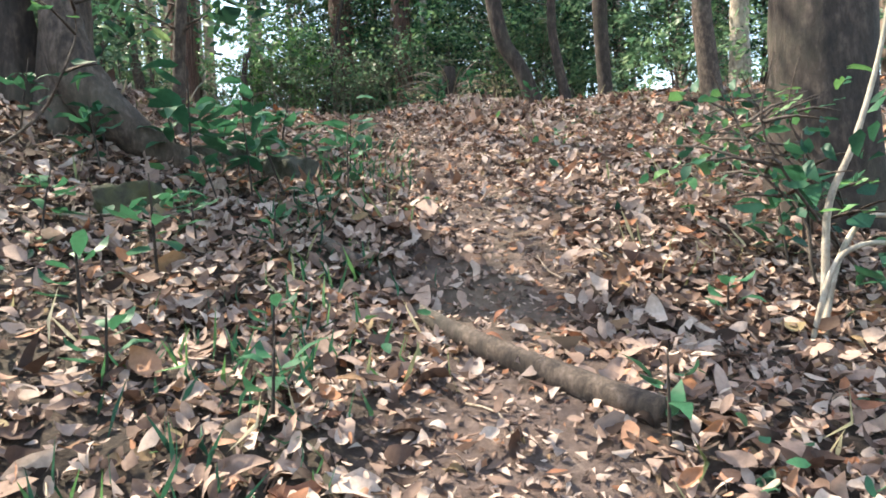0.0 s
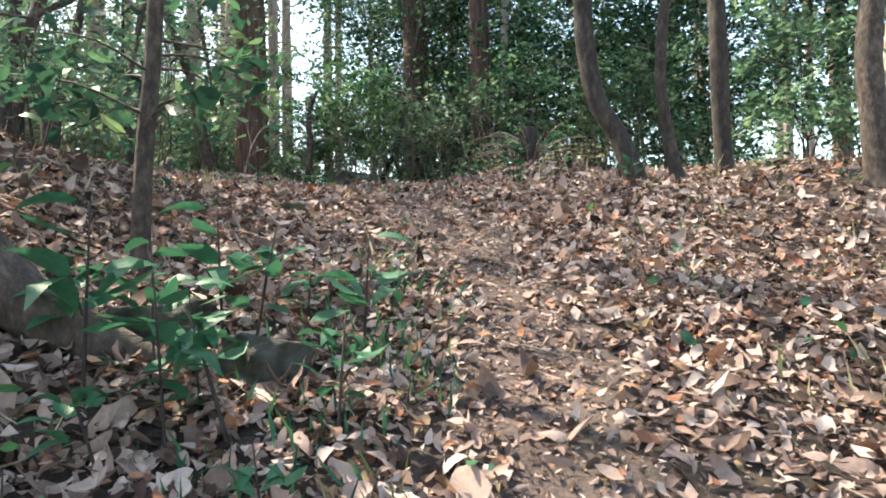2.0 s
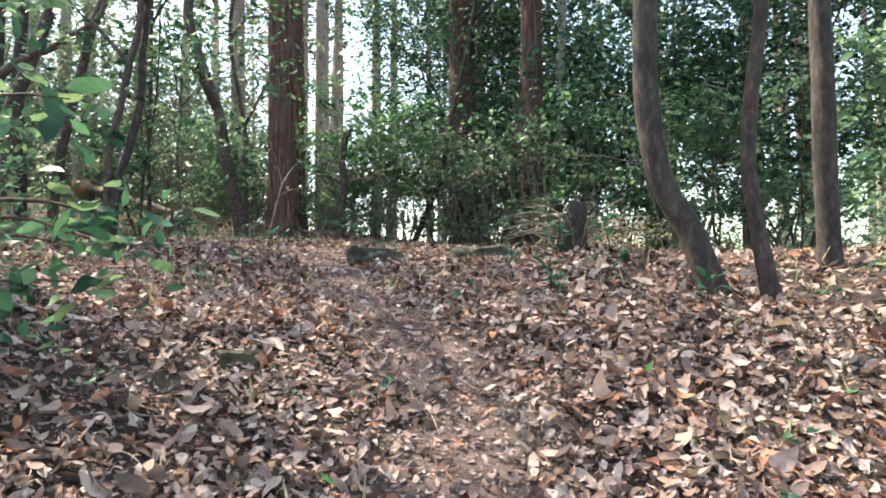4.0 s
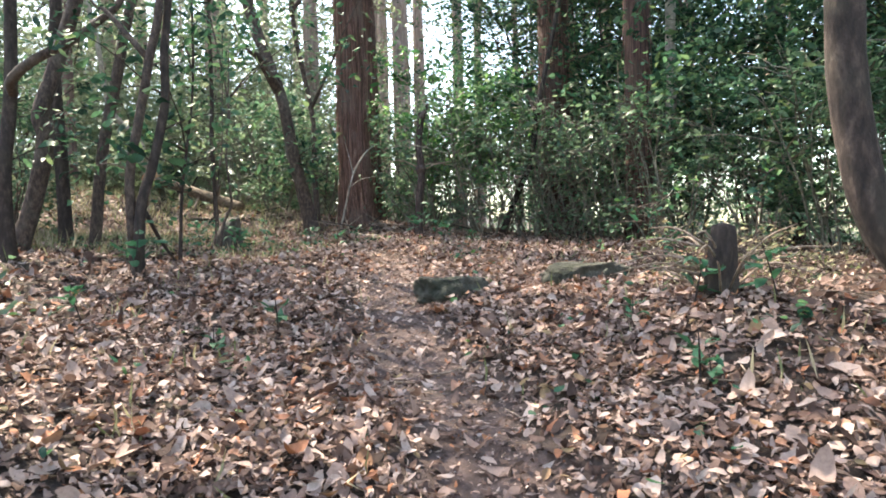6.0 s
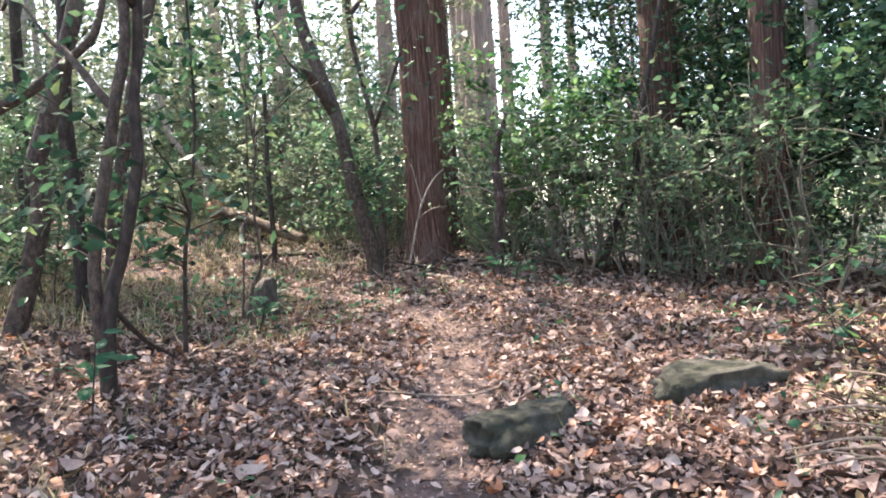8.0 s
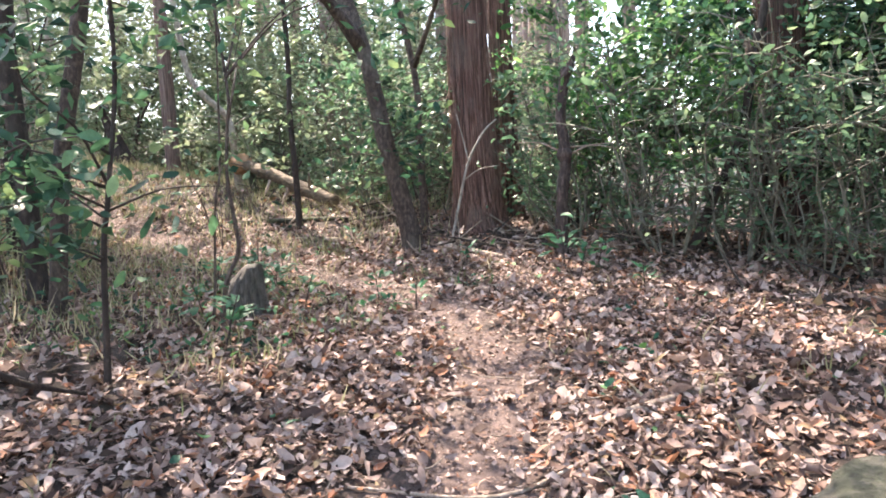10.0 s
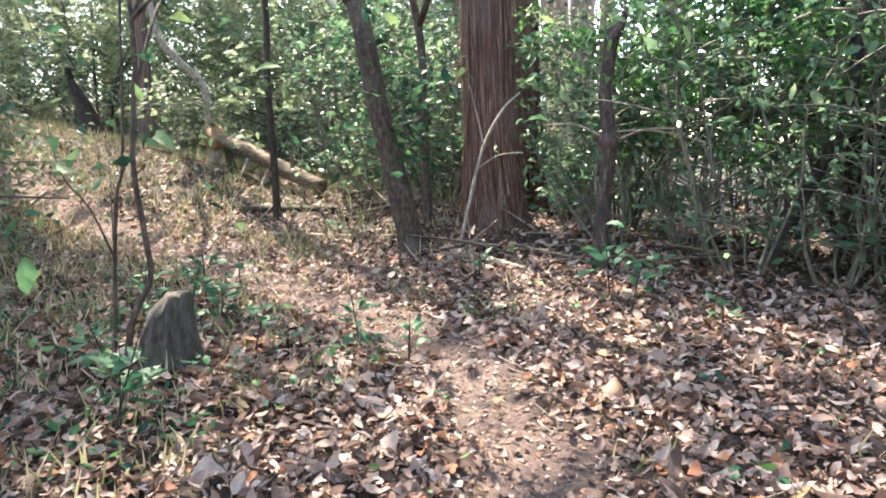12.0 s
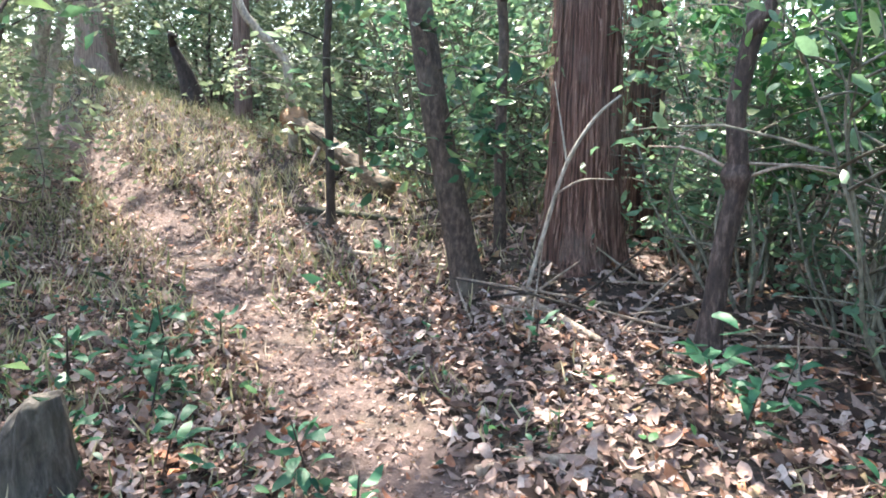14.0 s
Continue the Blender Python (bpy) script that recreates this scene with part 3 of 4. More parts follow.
broadleaf_tree("pinkish-brown tree at the edge of the slope", [(2.36, 6.6, 2.4), (2.33, 6.6, 2.83), (2.31, 6.61, 3.25), (2.36, 6.6, 3.8)], 0.09, 0.06, 8, M_BARK, 11, 1.8, 40, 0.1, 4)
broadleaf_tree("pale grey trunk on the rise beyond the mound", [(3.6, 9.0, 3.2), (3.63, 8.99, 3.7), (3.68, 8.96, 4.4)], 0.12, 0.08, 9, M_BARK_PALE, 12, 2.0, 40, 0.1, 4)
broadleaf_tree("smooth grey tree leaning over the trail bend", [(-5.48, 13.73, 3.4), (-5.59, 13.63, 3.99), (-5.69, 13.56, 4.53), (-5.76, 13.52, 5.0), (-5.84, 13.46, 5.5)], 0.1, 0.07, 8.5, M_BARK, 13, 1.9, 16, 0.1, 4, 12, flare=0.45)
broadleaf_tree("thin forked sapling beside the big cedar", [(-5.75, 14.33, 3.5), (-5.77, 14.32, 4.31), (-5.77, 14.31, 4.8), (-5.79, 14.3, 5.4)], 0.045, 0.03, 7, M_BARK, 14, 1.3, 12, 0.1, 3, 9)
broadleaf_tree("slender dark pole-like sapling", [(-7.39, 13.96, 3.6), (-7.4, 13.95, 4.34), (-7.41, 13.93, 5.04), (-7.4, 13.95, 5.7)], 0.038, 0.025, 7, M_BARK_DARK, 15, 1.3, 12, 0.1, 3, 4, leaf_mat=M_SUNLIT_LEAF)
broadleaf_tree("pale crooked tree leaning over the fallen log", [(-9.83, 15.21, 4.1), (-9.85, 15.18, 4.76), (-9.9, 15.13, 5.26), (-10.1, 14.88, 5.6), (-10.25, 14.72, 6.0)], 0.055, 0.038, 8, M_BARK_PALE, 16, 1.8, 9, 0.1, 4, 12, leaf_mat=M_SUNLIT_LEAF)
broadleaf_tree("pale-footed slim tree in front of dark evergreens", [(-0.6, 14.86, 3.1), (-0.54, 14.86, 3.66), (-0.45, 14.86, 4.33), (-0.35, 14.87, 5.2), (-0.34, 14.87, 6.2)], 0.085, 0.06, 9, M_BARK_PALE, 17, 1.7, 45, 0.1, 4, 6)
broadleaf_tree("brown tree with a slight lean in the sapling group", [(-6.73, 10.36, 3.3), (-6.75, 10.34, 4.27), (-6.78, 10.31, 5.18), (-6.75, 10.34, 6.1)], 0.075, 0.05, 9, M_BARK_DARK, 18, 1.8, 75, 0.1, 4, 3)
broadleaf_tree("bent thick-stemmed tree in the sapling group", [(-6.33, 9.35, 3.3), (-6.21, 9.49, 3.75), (-6.13, 9.58, 4.34), (-6.16, 9.55, 4.6), (-6.05, 9.66, 5.1)], 0.088, 0.05, 8, M_BARK, 19, 1.8, 75, 0.1, 4, 3)
broadleaf_tree("grey-brown leaning tree in the sapling group", [(-6.16, 10.16, 3.3), (-6.08, 10.24, 4.22), (-5.96, 10.36, 5.1), (-5.82, 10.49, 6.0)], 0.062, 0.04, 8, M_BARK, 20, 1.7, 70, 0.1, 4, 2)
broadleaf_tree("thin twisting sapling with a dark stem", [(-4.14, 8.55, 2.95), (-4.11, 8.58, 3.54), (-4.05, 8.66, 3.9), (-3.98, 8.73, 4.37), (-3.98, 8.74, 4.77), (-3.95, 8.78, 5.3)], 0.042, 0.024, 6.5, M_BARK_DARK, 21, 1.2, 24, 0.1, 3, 4)
broadleaf_tree("second twisting sapling from the same foot", [(-4.2, 8.62, 2.95), (-4.19, 8.56, 3.6), (-4.17, 8.56, 3.9), (-4.1, 8.6, 4.3), (-4.05, 8.65, 4.7), (-3.99, 8.72, 5.3)], 0.04, 0.024, 6.5, M_BARK, 22, 1.2, 24, 0.1, 3, 3)
broadleaf_tree("dark tree with a long arching branch", [(-5.65, 8.74, 3.1), (-5.67, 8.72, 3.86), (-5.62, 8.77, 4.56), (-5.61, 8.79, 5.5)], 0.06, 0.04, 8, M_BARK_DARK, 23, 1.8, 75, 0.1, 4, 4)
broadleaf_tree("spindly sapling with drooping leaves", [(-4.5, 9.48, 3.1), (-4.47, 9.51, 3.77), (-4.44, 9.55, 4.12), (-4.39, 9.61, 4.82)], 0.018, 0.008, 2.2, M_BARK_DARK, 24, 0.6, 16, 0.1, 2, 10, sides=6)
broadleaf_tree("thin crooked sapling with dark leaf sprays beside the stump", [(-4.82, 10.5, 3.2), (-4.79, 10.54, 3.46), (-4.74, 10.62, 3.67), (-4.74, 10.61, 3.86), (-4.76, 10.59, 4.17), (-4.75, 10.61, 4.49), (-4.74, 10.62, 4.8)], 0.016, 0.008, 2.6, M_BARK, 26, 1.0, 22, 0.1, 4, sides=6)
broadleaf_tree("thin bare sapling with a few forked twigs beside the stump", [(-4.87, 10.46, 3.2), (-4.846, 10.494, 3.43), (-4.834, 10.515, 3.77), (-4.819, 10.54, 4.06), (-4.798, 10.573, 4.29)], 0.011, 0.005, 1.2, M_BARK, 90, 0.5, 3, 0.07, 3, sides=6, flare=0.1)
# The white trees' crowns are made tall and dense to shade the bend.
broadleaf_tree("white twisted twin-stemmed tree at the clearing's edge", [(-12.21, 12.93, 4.2), (-12.11, 13.1, 5.24), (-12.0, 13.28, 6.25), (-11.98, 13.29, 7.0), (-11.93, 13.4, 7.83)], 0.09, 0.055, 11, M_BARK_PALE, 93, 2.3, 120, 0.11, 7, leaf_mat=M_SUNLIT_LEAF)
broadleaf_tree("white leaning stem beside the twisted tree", [(-12.11, 13.0, 4.2), (-12.0, 13.2, 5.1), (-11.84, 13.52, 6.45), (-11.84, 13.54, 7.28), (-11.86, 13.5, 8.2)], 0.06, 0.045, 10, M_BARK_PALE, 94, 2.2, 80, 0.11, 6, leaf_mat=M_SUNLIT_LEAF)
# Three trees added outside the view, only for the shade of their crowns.
broadleaf_tree("unseen grey-brown tree added to shade the slope", [(-6.0, 6.9, 3.0), (-6.02, 6.9, 4.0), (-6.0, 6.95, 5.2)], 0.1, 0.06, 10, M_BARK, 28, 2.0, 42, 0.1, 5)
broadleaf_tree("unseen grey tree added above the bank for shade", [(-7.6, 7.9, 3.0), (-7.6, 7.9, 4.2), (-7.55, 7.95, 5.4)], 0.1, 0.06, 10, M_BARK, 30, 2.2, 80, 0.1, 5)
broadleaf_tree("unseen dark-stemmed tree added to shade the trail bend", [(-9.3, 11.5, 3.4), (-9.3, 11.5, 4.5), (-9.25, 11.5, 5.8)], 0.08, 0.05, 7, M_BARK_DARK, 29, 2.0, 110, 0.1, 5)
broadleaf_tree("slanting grey stem at the foot of the cedars", [(-2.82, 14.38, 3.2), (-2.7, 14.42, 3.45), (-2.55, 14.45, 3.83), (-2.31, 14.5, 4.4), (-2.22, 14.52, 5.03), (-2.07, 14.55, 5.72)], 0.05, 0.03, 4, M_BARK_DARK, 27, 1.0, 12, 0.09, 3)

cedar("big red-brown cedar with shaggy peeling bark", -5.17, 14.55, 0.225, 19, 9, 31, M_CEDAR, (-0.012, -0.008), 72, 34, 0.5, 520, snags=9, shags=420)
cedar("second red-brown cedar close behind the big one", -5.44, 15.87, 0.15, 18, 9, 32, M_CEDAR, (-0.02, 0.0), 48, 26, 0.5, 450, snags=5, shags=220)
cedar("red cedar darkened by shade, half hidden by evergreen leaves", -2.1, 15.62, 0.25, 19, 9, 33, M_CEDAR_SHADED, (-0.012, 0), 44, 28, 0.5, 520, snags=6, shags=200)
cedar("red cedar darkened by shade among evergreen shrubs", -0.78, 14.3, 0.17, 18, 9, 34, M_CEDAR_SHADED, (0.005, 0), 36, 24, 0.5, 800, snags=4, shags=140)
cedar("pinkish straight cedar by the sunlit clearing", -12.7, 16.2, 0.125, 18, 9, 35, M_CEDAR_PINK, (-0.012, 0), 28, 22, 0.3, 130, snags=3)
cedar("old pale trunk at the far end of the clearing", -18.2, 16.0, 0.36, 19, 8, 36, M_CEDAR_HAZED, (0.02, 0), 28, 20, 0.5, 350, snags=3)
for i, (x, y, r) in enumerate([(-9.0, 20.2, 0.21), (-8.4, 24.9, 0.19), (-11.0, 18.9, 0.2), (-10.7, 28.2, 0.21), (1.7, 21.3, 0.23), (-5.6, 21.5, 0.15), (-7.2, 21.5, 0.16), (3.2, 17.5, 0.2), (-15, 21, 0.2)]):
    cedar("tall straight cedar further back, bark paled as by haze", x, y, r, 18, 8.5, 40 + i, M_CEDAR_HAZED, (0.004 * (i % 3 - 1), 0), 16, 14, 0.25, 130 if i in (0, 2) else 330, "cedars further back", 2)

proto = cedar("tall straight cedar for the deep wood and unseen surroundings", -4.0, 27.0, 0.19, 18, 8, 60, M_CEDAR_HAZED, (0, 0), 12, 10, 0.2, 300, "cedars deep in the wood")
far_rng = np.random.default_rng(8)
spots = [(-4.0, 27.0)]
while len(spots) < 62:
    a, d = radians(far_rng.uniform(-78, 42)), far_rng.uniform(17, 52)
    x, y = -2 + d * math.sin(a), 8 + d * math.cos(a)
    if y > 16.5 + 0.05 * x and min(math.hypot(x - u, y - v) for u, v in spots) > 1.9 or (x < -17 and min(math.hypot(x - u, y - v) for u, v in spots) > 2.2 and abs(y - 14) > 2):
        spots.append((x, y))
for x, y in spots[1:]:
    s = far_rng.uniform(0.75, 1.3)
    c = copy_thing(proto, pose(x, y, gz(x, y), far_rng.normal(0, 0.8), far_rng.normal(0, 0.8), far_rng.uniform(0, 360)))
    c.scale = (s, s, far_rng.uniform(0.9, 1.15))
# Unseen cedars added round the walk; their crowns shade the ground.
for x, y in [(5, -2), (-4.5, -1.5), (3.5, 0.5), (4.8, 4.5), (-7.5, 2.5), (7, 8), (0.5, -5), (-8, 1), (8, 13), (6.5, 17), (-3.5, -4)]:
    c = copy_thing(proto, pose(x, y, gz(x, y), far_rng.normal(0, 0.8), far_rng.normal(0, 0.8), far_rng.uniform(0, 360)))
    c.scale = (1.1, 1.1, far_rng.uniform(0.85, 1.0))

# ---- evergreen understorey ----


def understorey(name, label, category, seed, height, wide, leaves, size, leaf_mat, stems=3, low=0.1, group="evergreen understorey", bark=None, full=-1):
    """Several upright stems with side twigs, and leaves in flat sprays about the twig ends."""
    rng = np.random.default_rng(seed)
    root = thing(name, 0, 0, 0, label, category, group)
    ends, all_twigs = [], []
    for i in range(stems):
        a = rng.uniform(0, 6.3)
        p = [np.array([0.08 * math.cos(a), 0.08 * math.sin(a), -0.12])]
        for k in range(5):
            p.append(p[-1] + np.array([math.cos(a + rng.normal(0, 0.7)), math.sin(a), 0]) * wide * 0.12 * rng.uniform(0.1, 1.4) + np.array([0, 0, height / 5 * rng.uniform(0.8, 1.05)]) + rng.standard_normal(3) * (0.06, 0.06, 0))
        part("stem", tube(p, [0.0075 * height**0.7, 0.003], 6, 3, 0.05, seed + i), bark or M_BARK, root)
        twigs = []
        for k in range(max(6, int(leaves / stems / 76))):
            s = rng.uniform(low, 1.0)
            at = p[min(5, int(s * 5))] * (1 - (s * 5) % 1) + p[min(5, int(s * 5) + 1)] * ((s * 5) % 1)
            b = rng.uniform(0, 6.3)
            reach = wide * 0.5 * rng.uniform(0.4, 1.15) * (1.15 - 0.4 * s)
            end = at + np.array([math.cos(b), math.sin(b), rng.uniform(-0.05, 0.45)]) * reach
            twigs.append(tube([at, (at + end) / 2 + (0, 0, 0.08 * reach), end], [0.009, 0.006, 0.002], 3, 2, 0.0, 1))
            ends += [end, at * 0.4 + end * 0.6]
        all_twigs += twigs
    tagged(part("twig_spray", joined(all_twigs), bark or M_BARK, root), kind="stuff")
    ends = np.array(ends)
    per = max(3, leaves // len(ends))
    part("foliage", crown_leaves(rng, ends, per, (0.06 + 0.045 * wide, 0.06 + 0.045 * wide, 0.025 + 0.011 * wide), size, full, 0.25), leaf_mat, root)
    return root


def plant_out(root, spots, seed, lo=0.8, hi=1.2):
    """Puts the first plant at the first place and copies of it at the others, each turned and scaled its own way."""
    rng = np.random.default_rng(seed)
    for i, (x, y) in enumerate(spots):
        m = pose(x, y, gz(x, y), rng.normal(0, 3), rng.normal(0, 3), rng.uniform(0, 360))
        s = rng.uniform(lo, hi)
        ob = copy_thing(root, m) if i else root
        if not i:
            root.matrix_basis = m
        ob.scale = (s, s, s * rng.uniform(0.9, 1.1))


plant_out(understorey("evergreen_tree", "small dark glossy-leaved evergreen tree behind the crest", "tree", 71, 7.6, 4.0, 12500, 0.095, M_GREEN, 3, 0.22),
          [(-2.3, 17.2), (-1.0, 17.3), (-0.1, 18.6), (-1.4, 19.5), (5.6, 13.5), (-1.6, 18.0), (1.0, 15.7), (3.3, 14.6), (6.8, 16.2), (7.4, 11.5)], 1)
plant_out(understorey("evergreen_tree", "bushy dark evergreen tree with leaves down to the ground", "tree", 72, 4.2, 3.2, 7500, 0.095, M_GREEN, 3, 0.28),
          [(-0.9, 16.8), (0.7, 15.2), (2.0, 14.2), (2.9, 15.2), (5, 10.5)], 2)
plant_out(understorey("shrub", "loose evergreen shrub with slender stems", "shrub", 73, 2.2, 1.6, 2600, 0.08, M_MID, 5, 0.05, full=2),
          [(2.2, 11.0), (-6.4, 15.6), (-4.3, 15.6), (3.0, 9.8), (-7.6, 10.6), (-2.9, 5.4), (4.0, 8.0), (-5.0, 16.8), (1.5, 19), (-1, 20.4), (3, 19.8), (0.5, 21.5), (5, 20), (-2.8, 21), (6.2, 18), (-0.2, 17.2), (-1.8, 16.9), (1.2, 14.6)], 3, 0.7, 1.2)
plant_out(understorey("shrub", "dark evergreen shrub with bare lower stems", "shrub", 82, 2.5, 1.8, 2300, 0.085, M_GREEN, 5, 0.36, bark=M_STEM, full=2),
          [(0.5, 13.4), (1.1, 12.0), (-0.2, 15.2), (2.4, 12.8), (-1.5, 15.1)], 17, 0.8, 1.15)
plant_out(understorey("shrub", "bright green leafy shrub on slender pale stems", "shrub", 83, 2.6, 1.7, 1700, 0.085, M_BRIGHT, 5, 0.4, bark=M_STEM, full=2),
          [(-3.35, 14.75), (-2.75, 14.95), (-4.1, 15.5)], 18, 0.85, 1.1)
plant_out(understorey("shrub", "airy sunlit pale green shrub by the clearing", "shrub", 74, 3.0, 2.6, 4600, 0.08, M_SUNLIT_LEAF, 3, 0.06, "sunlit shrubs"),
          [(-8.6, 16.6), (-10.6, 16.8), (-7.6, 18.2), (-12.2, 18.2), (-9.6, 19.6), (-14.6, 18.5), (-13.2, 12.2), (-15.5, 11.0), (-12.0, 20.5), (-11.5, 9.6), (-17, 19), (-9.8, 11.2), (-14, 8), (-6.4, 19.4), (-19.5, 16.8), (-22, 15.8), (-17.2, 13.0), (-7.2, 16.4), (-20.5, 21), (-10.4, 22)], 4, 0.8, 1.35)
plant_out(understorey("evergreen_tree", "tall airy pale green tree at the back of the clearing", "tree", 75, 7, 4.4, 8000, 0.11, M_SUNLIT_LEAF, 3, 0.06, "sunlit shrubs"),
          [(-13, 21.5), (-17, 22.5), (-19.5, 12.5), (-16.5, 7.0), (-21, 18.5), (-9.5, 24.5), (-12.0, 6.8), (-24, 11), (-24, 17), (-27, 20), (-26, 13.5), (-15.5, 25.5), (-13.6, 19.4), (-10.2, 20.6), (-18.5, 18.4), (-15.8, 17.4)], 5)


def far_woods(label, n, a0, a1, d0, d1, tall, seed, material, clear=0.0):
    """Leaves of the wood further off, too far to tell apart."""
    rng = np.random.default_rng(seed)
    a, d = np.radians(rng.uniform(a0, a1, n)), rng.uniform(d0, d1, n)
    x, y = -2 + d * np.sin(a), 8 + d * np.cos(a)
    ok = (y > clear) | (d > 25)
    x, y, n = x[ok], y[ok], int(ok.sum())
    lump = 0.5 + 0.5 * ripple(x, y, 6, seed)
    z = ground_z(x, y) + rng.uniform(0, 1, n) ** 1.25 * (1.6 + tall * lump)
    L = rng.uniform(0.07, 0.16, n)
    geo = leaf_cloud(np.stack([x, y, z], 1), rng.standard_normal((n, 3)) + (0, 0, 0.7), rng, L, L * 0.5, full=-1)
    tagged(new("far_undergrowth", mesh_of("far_undergrowth", *geo, material)), label, "undergrowth", kind="stuff")


far_woods("distant green undergrowth filling the wood between trunks", 52000, -9, 56, 14, 42, 3.6, 77, M_MID)
far_woods("distant low undergrowth under tall cedars", 10000, -34, -9, 19, 40, 2.6, 76, M_MID)
far_woods("distant pale sunlit undergrowth beyond the clearing", 170000, -112, -28, 13.5, 36, 8.5, 78, M_SUNLIT_LEAF, 17.0)

# ---- stump, stones, logs and sticks ----


def stone(label, x, y, size, turn, material, seed, sink=0.3, name="stone"):
    rng = np.random.default_rng(seed)
    bm = bmesh.new()
    bmesh.ops.create_icosphere(bm, subdivisions=4, radius=1)
    for v in bm.verts:
        c = v.co.copy()
        k = 1 + 0.34 * noise.noise(c * 1.1 + Vector((seed, 0, 0))) + 0.17 * noise.noise(c * 2.6 + Vector((0, seed, 0))) + 0.09 * noise.noise(c * 6) + 0.05 * noise.noise(c * 15)
        flat = Vector((max(-0.8, min(0.8, c.x)), max(-0.75, min(0.75, c.y)), max(-0.7, min(0.62, c.z))))
        v.co = flat * k
        v.co = Vector((v.co.x * size[0], v.co.y * size[1], v.co.z * size[2]))
    me = bpy.data.meshes.new(name)
    bm.to_mesh(me)
    bm.free()
    me.materials.append(material)
    me.polygons.foreach_set("use_smooth", np.ones(len(me.polygons), bool))
    ob = tagged(new(name, me), label, "stone")
    ob.matrix_basis = pose(x, y, gz(x, y) + size[2] * (0.62 - sink), rng.normal(0, 4), rng.normal(0, 4), turn)
    return ob


stone("long low mossy grey stone at the trail's edge", -1.75, 9.08, (0.42, 0.17, 0.14), 72, M_STONE, 1, 0.22)
stone("flat mossy stone half sunk in leaves", -1.0, 10.05, (0.44, 0.2, 0.13), 40, M_STONE, 2, 0.42)
stone("dark mossy stone under the buttress root", -1.32, 2.92, (0.15, 0.12, 0.12), 30, M_MOSS, 4, 0.45)
stone("grey stone lying behind the seedlings", -1.28, 3.8, (0.22, 0.15, 0.1), 10, M_STONE, 5, 0.4)
stone("small dark stone in the leaves", -0.82, 3.62, (0.14, 0.12, 0.12), 60, M_STONE, 6, 0.2)
stone("mossy clod of earth beside the slope", -1.5, 5.9, (0.13, 0.09, 0.07), 15, M_MOSS, 7, 0.4)


def stump():
    x, y = 0.02, 8.45
    root = thing("tree_stump", x, y, gz(x, y), "dark mossy broken tree stump ringed with dead twigs", "stump")
    part("trunk", tube([(0, 0, -0.1), (0.0, 0, 0.15), (0.01, 0, 0.28), (0.02, 0.01, 0.4)], [0.09, 0.078, 0.074, 0.062], 20, 5, 0.05, 5, 15, 0.13, 0.35, 0.15), M_BARK_DARK, root)
    rng = np.random.default_rng(4)
    for i in range(22):
        a = rng.uniform(0, 6.3)
        s = np.array([math.cos(a) * 0.1, math.sin(a) * 0.1, rng.uniform(0.02, 0.3)])
        e = s + np.array([math.cos(a) * rng.uniform(0.2, 0.5), math.sin(a) * rng.uniform(0.2, 0.5), rng.uniform(-0.1, 0.25)])
        part("twig", tube([s, (s + e) / 2 + (0, 0, 0.05), e], [0.008, 0.006, 0.003], 5, 3, 0.08, i), M_DEAD, root)


stump()


def slanted_stump():
    """A short weathered stump, flat-sided, with its top broken off on a slant and two roots."""
    x, y = -4.95, 10.84
    root = thing("tree_stump", x, y, gz(x, y), "weathered grey tree stump with a slanted broken top", "stump")
    v, t = tube([(0, 0, -0.12), (0, 0, 0.05), (0.0, 0, 0.18), (0.01, 0, 0.25), (0.015, 0, 0.3)], [0.145, 0.13, 0.12, 0.11, 0.095], 26, 6, 0.06, 3, 9, 0.12, 0.3, 0.12)
    v[:, 0] = v[:, 0] * (1.15 - 0.5 * np.clip(v[:, 2], 0, 0.4))
    high = np.clip((v[:, 2] - 0.12) / 0.25, 0, 1)
    v[:, 2] += high * (0.85 * v[:, 0] + 0.5 * v[:, 1] + 0.025 * np.sin(v[:, 0] * 70) + 0.02 * np.sin(v[:, 1] * 90))
    part("trunk", (v, t), M_STUMP, root)
    for i, q in enumerate(([(0.09, -0.03, 0.14), (0.15, -0.06, 0.05), (0.22, -0.1, 0.0)], [(-0.08, -0.06, 0.1), (-0.13, -0.1, 0.03), (-0.17, -0.15, -0.02)])):
        part("root", tube(q, [0.04, 0.028, 0.012], 8, 4, 0.08, i), M_STUMP, root)


slanted_stump()


def laid(name, label, points, radii, material, seed, category, rest=True, sides=10, rough=0.07, ridges=0, ridge=0.0):
    """A log or stick that lies on the ground along a line of (x, y) places, or of (x, y, z) where it is held up."""
    p = [np.array(q, float) if len(q) == 3 else np.array([q[0], q[1], gz(*q) + radii[0] * 0.75]) for q in points]
    base = p[0].copy()
    ob = tagged(new(name, mesh_of(name, *tube([q - base for q in p], radii, sides, 5, rough, seed, ridges, ridge), material)), label, category)
    ob.location = base
    return ob


laid("branch_log", "peeled grey-brown branch lying across the trail", [(-0.2, 2.47), (-0.02, 2.27), (0.18, 2.06), (0.41, 1.8)], [0.03, 0.038, 0.04, 0.036], M_BARK, 1, "log")
laid("stick", "pale bent stick lying on the leaves", [(-2.2, 10.15), (-2.02, 10.5), (-1.87, 10.8), (-1.62, 11.25)], [0.022, 0.026, 0.022, 0.012], M_DEAD, 2, "stick")
laid("stick", "thin dark stick among the leaves", [(-0.5, 4.25), (-0.4, 4.05), (-0.3, 3.9)], [0.01, 0.012, 0.007], M_BARK, 3, "stick")
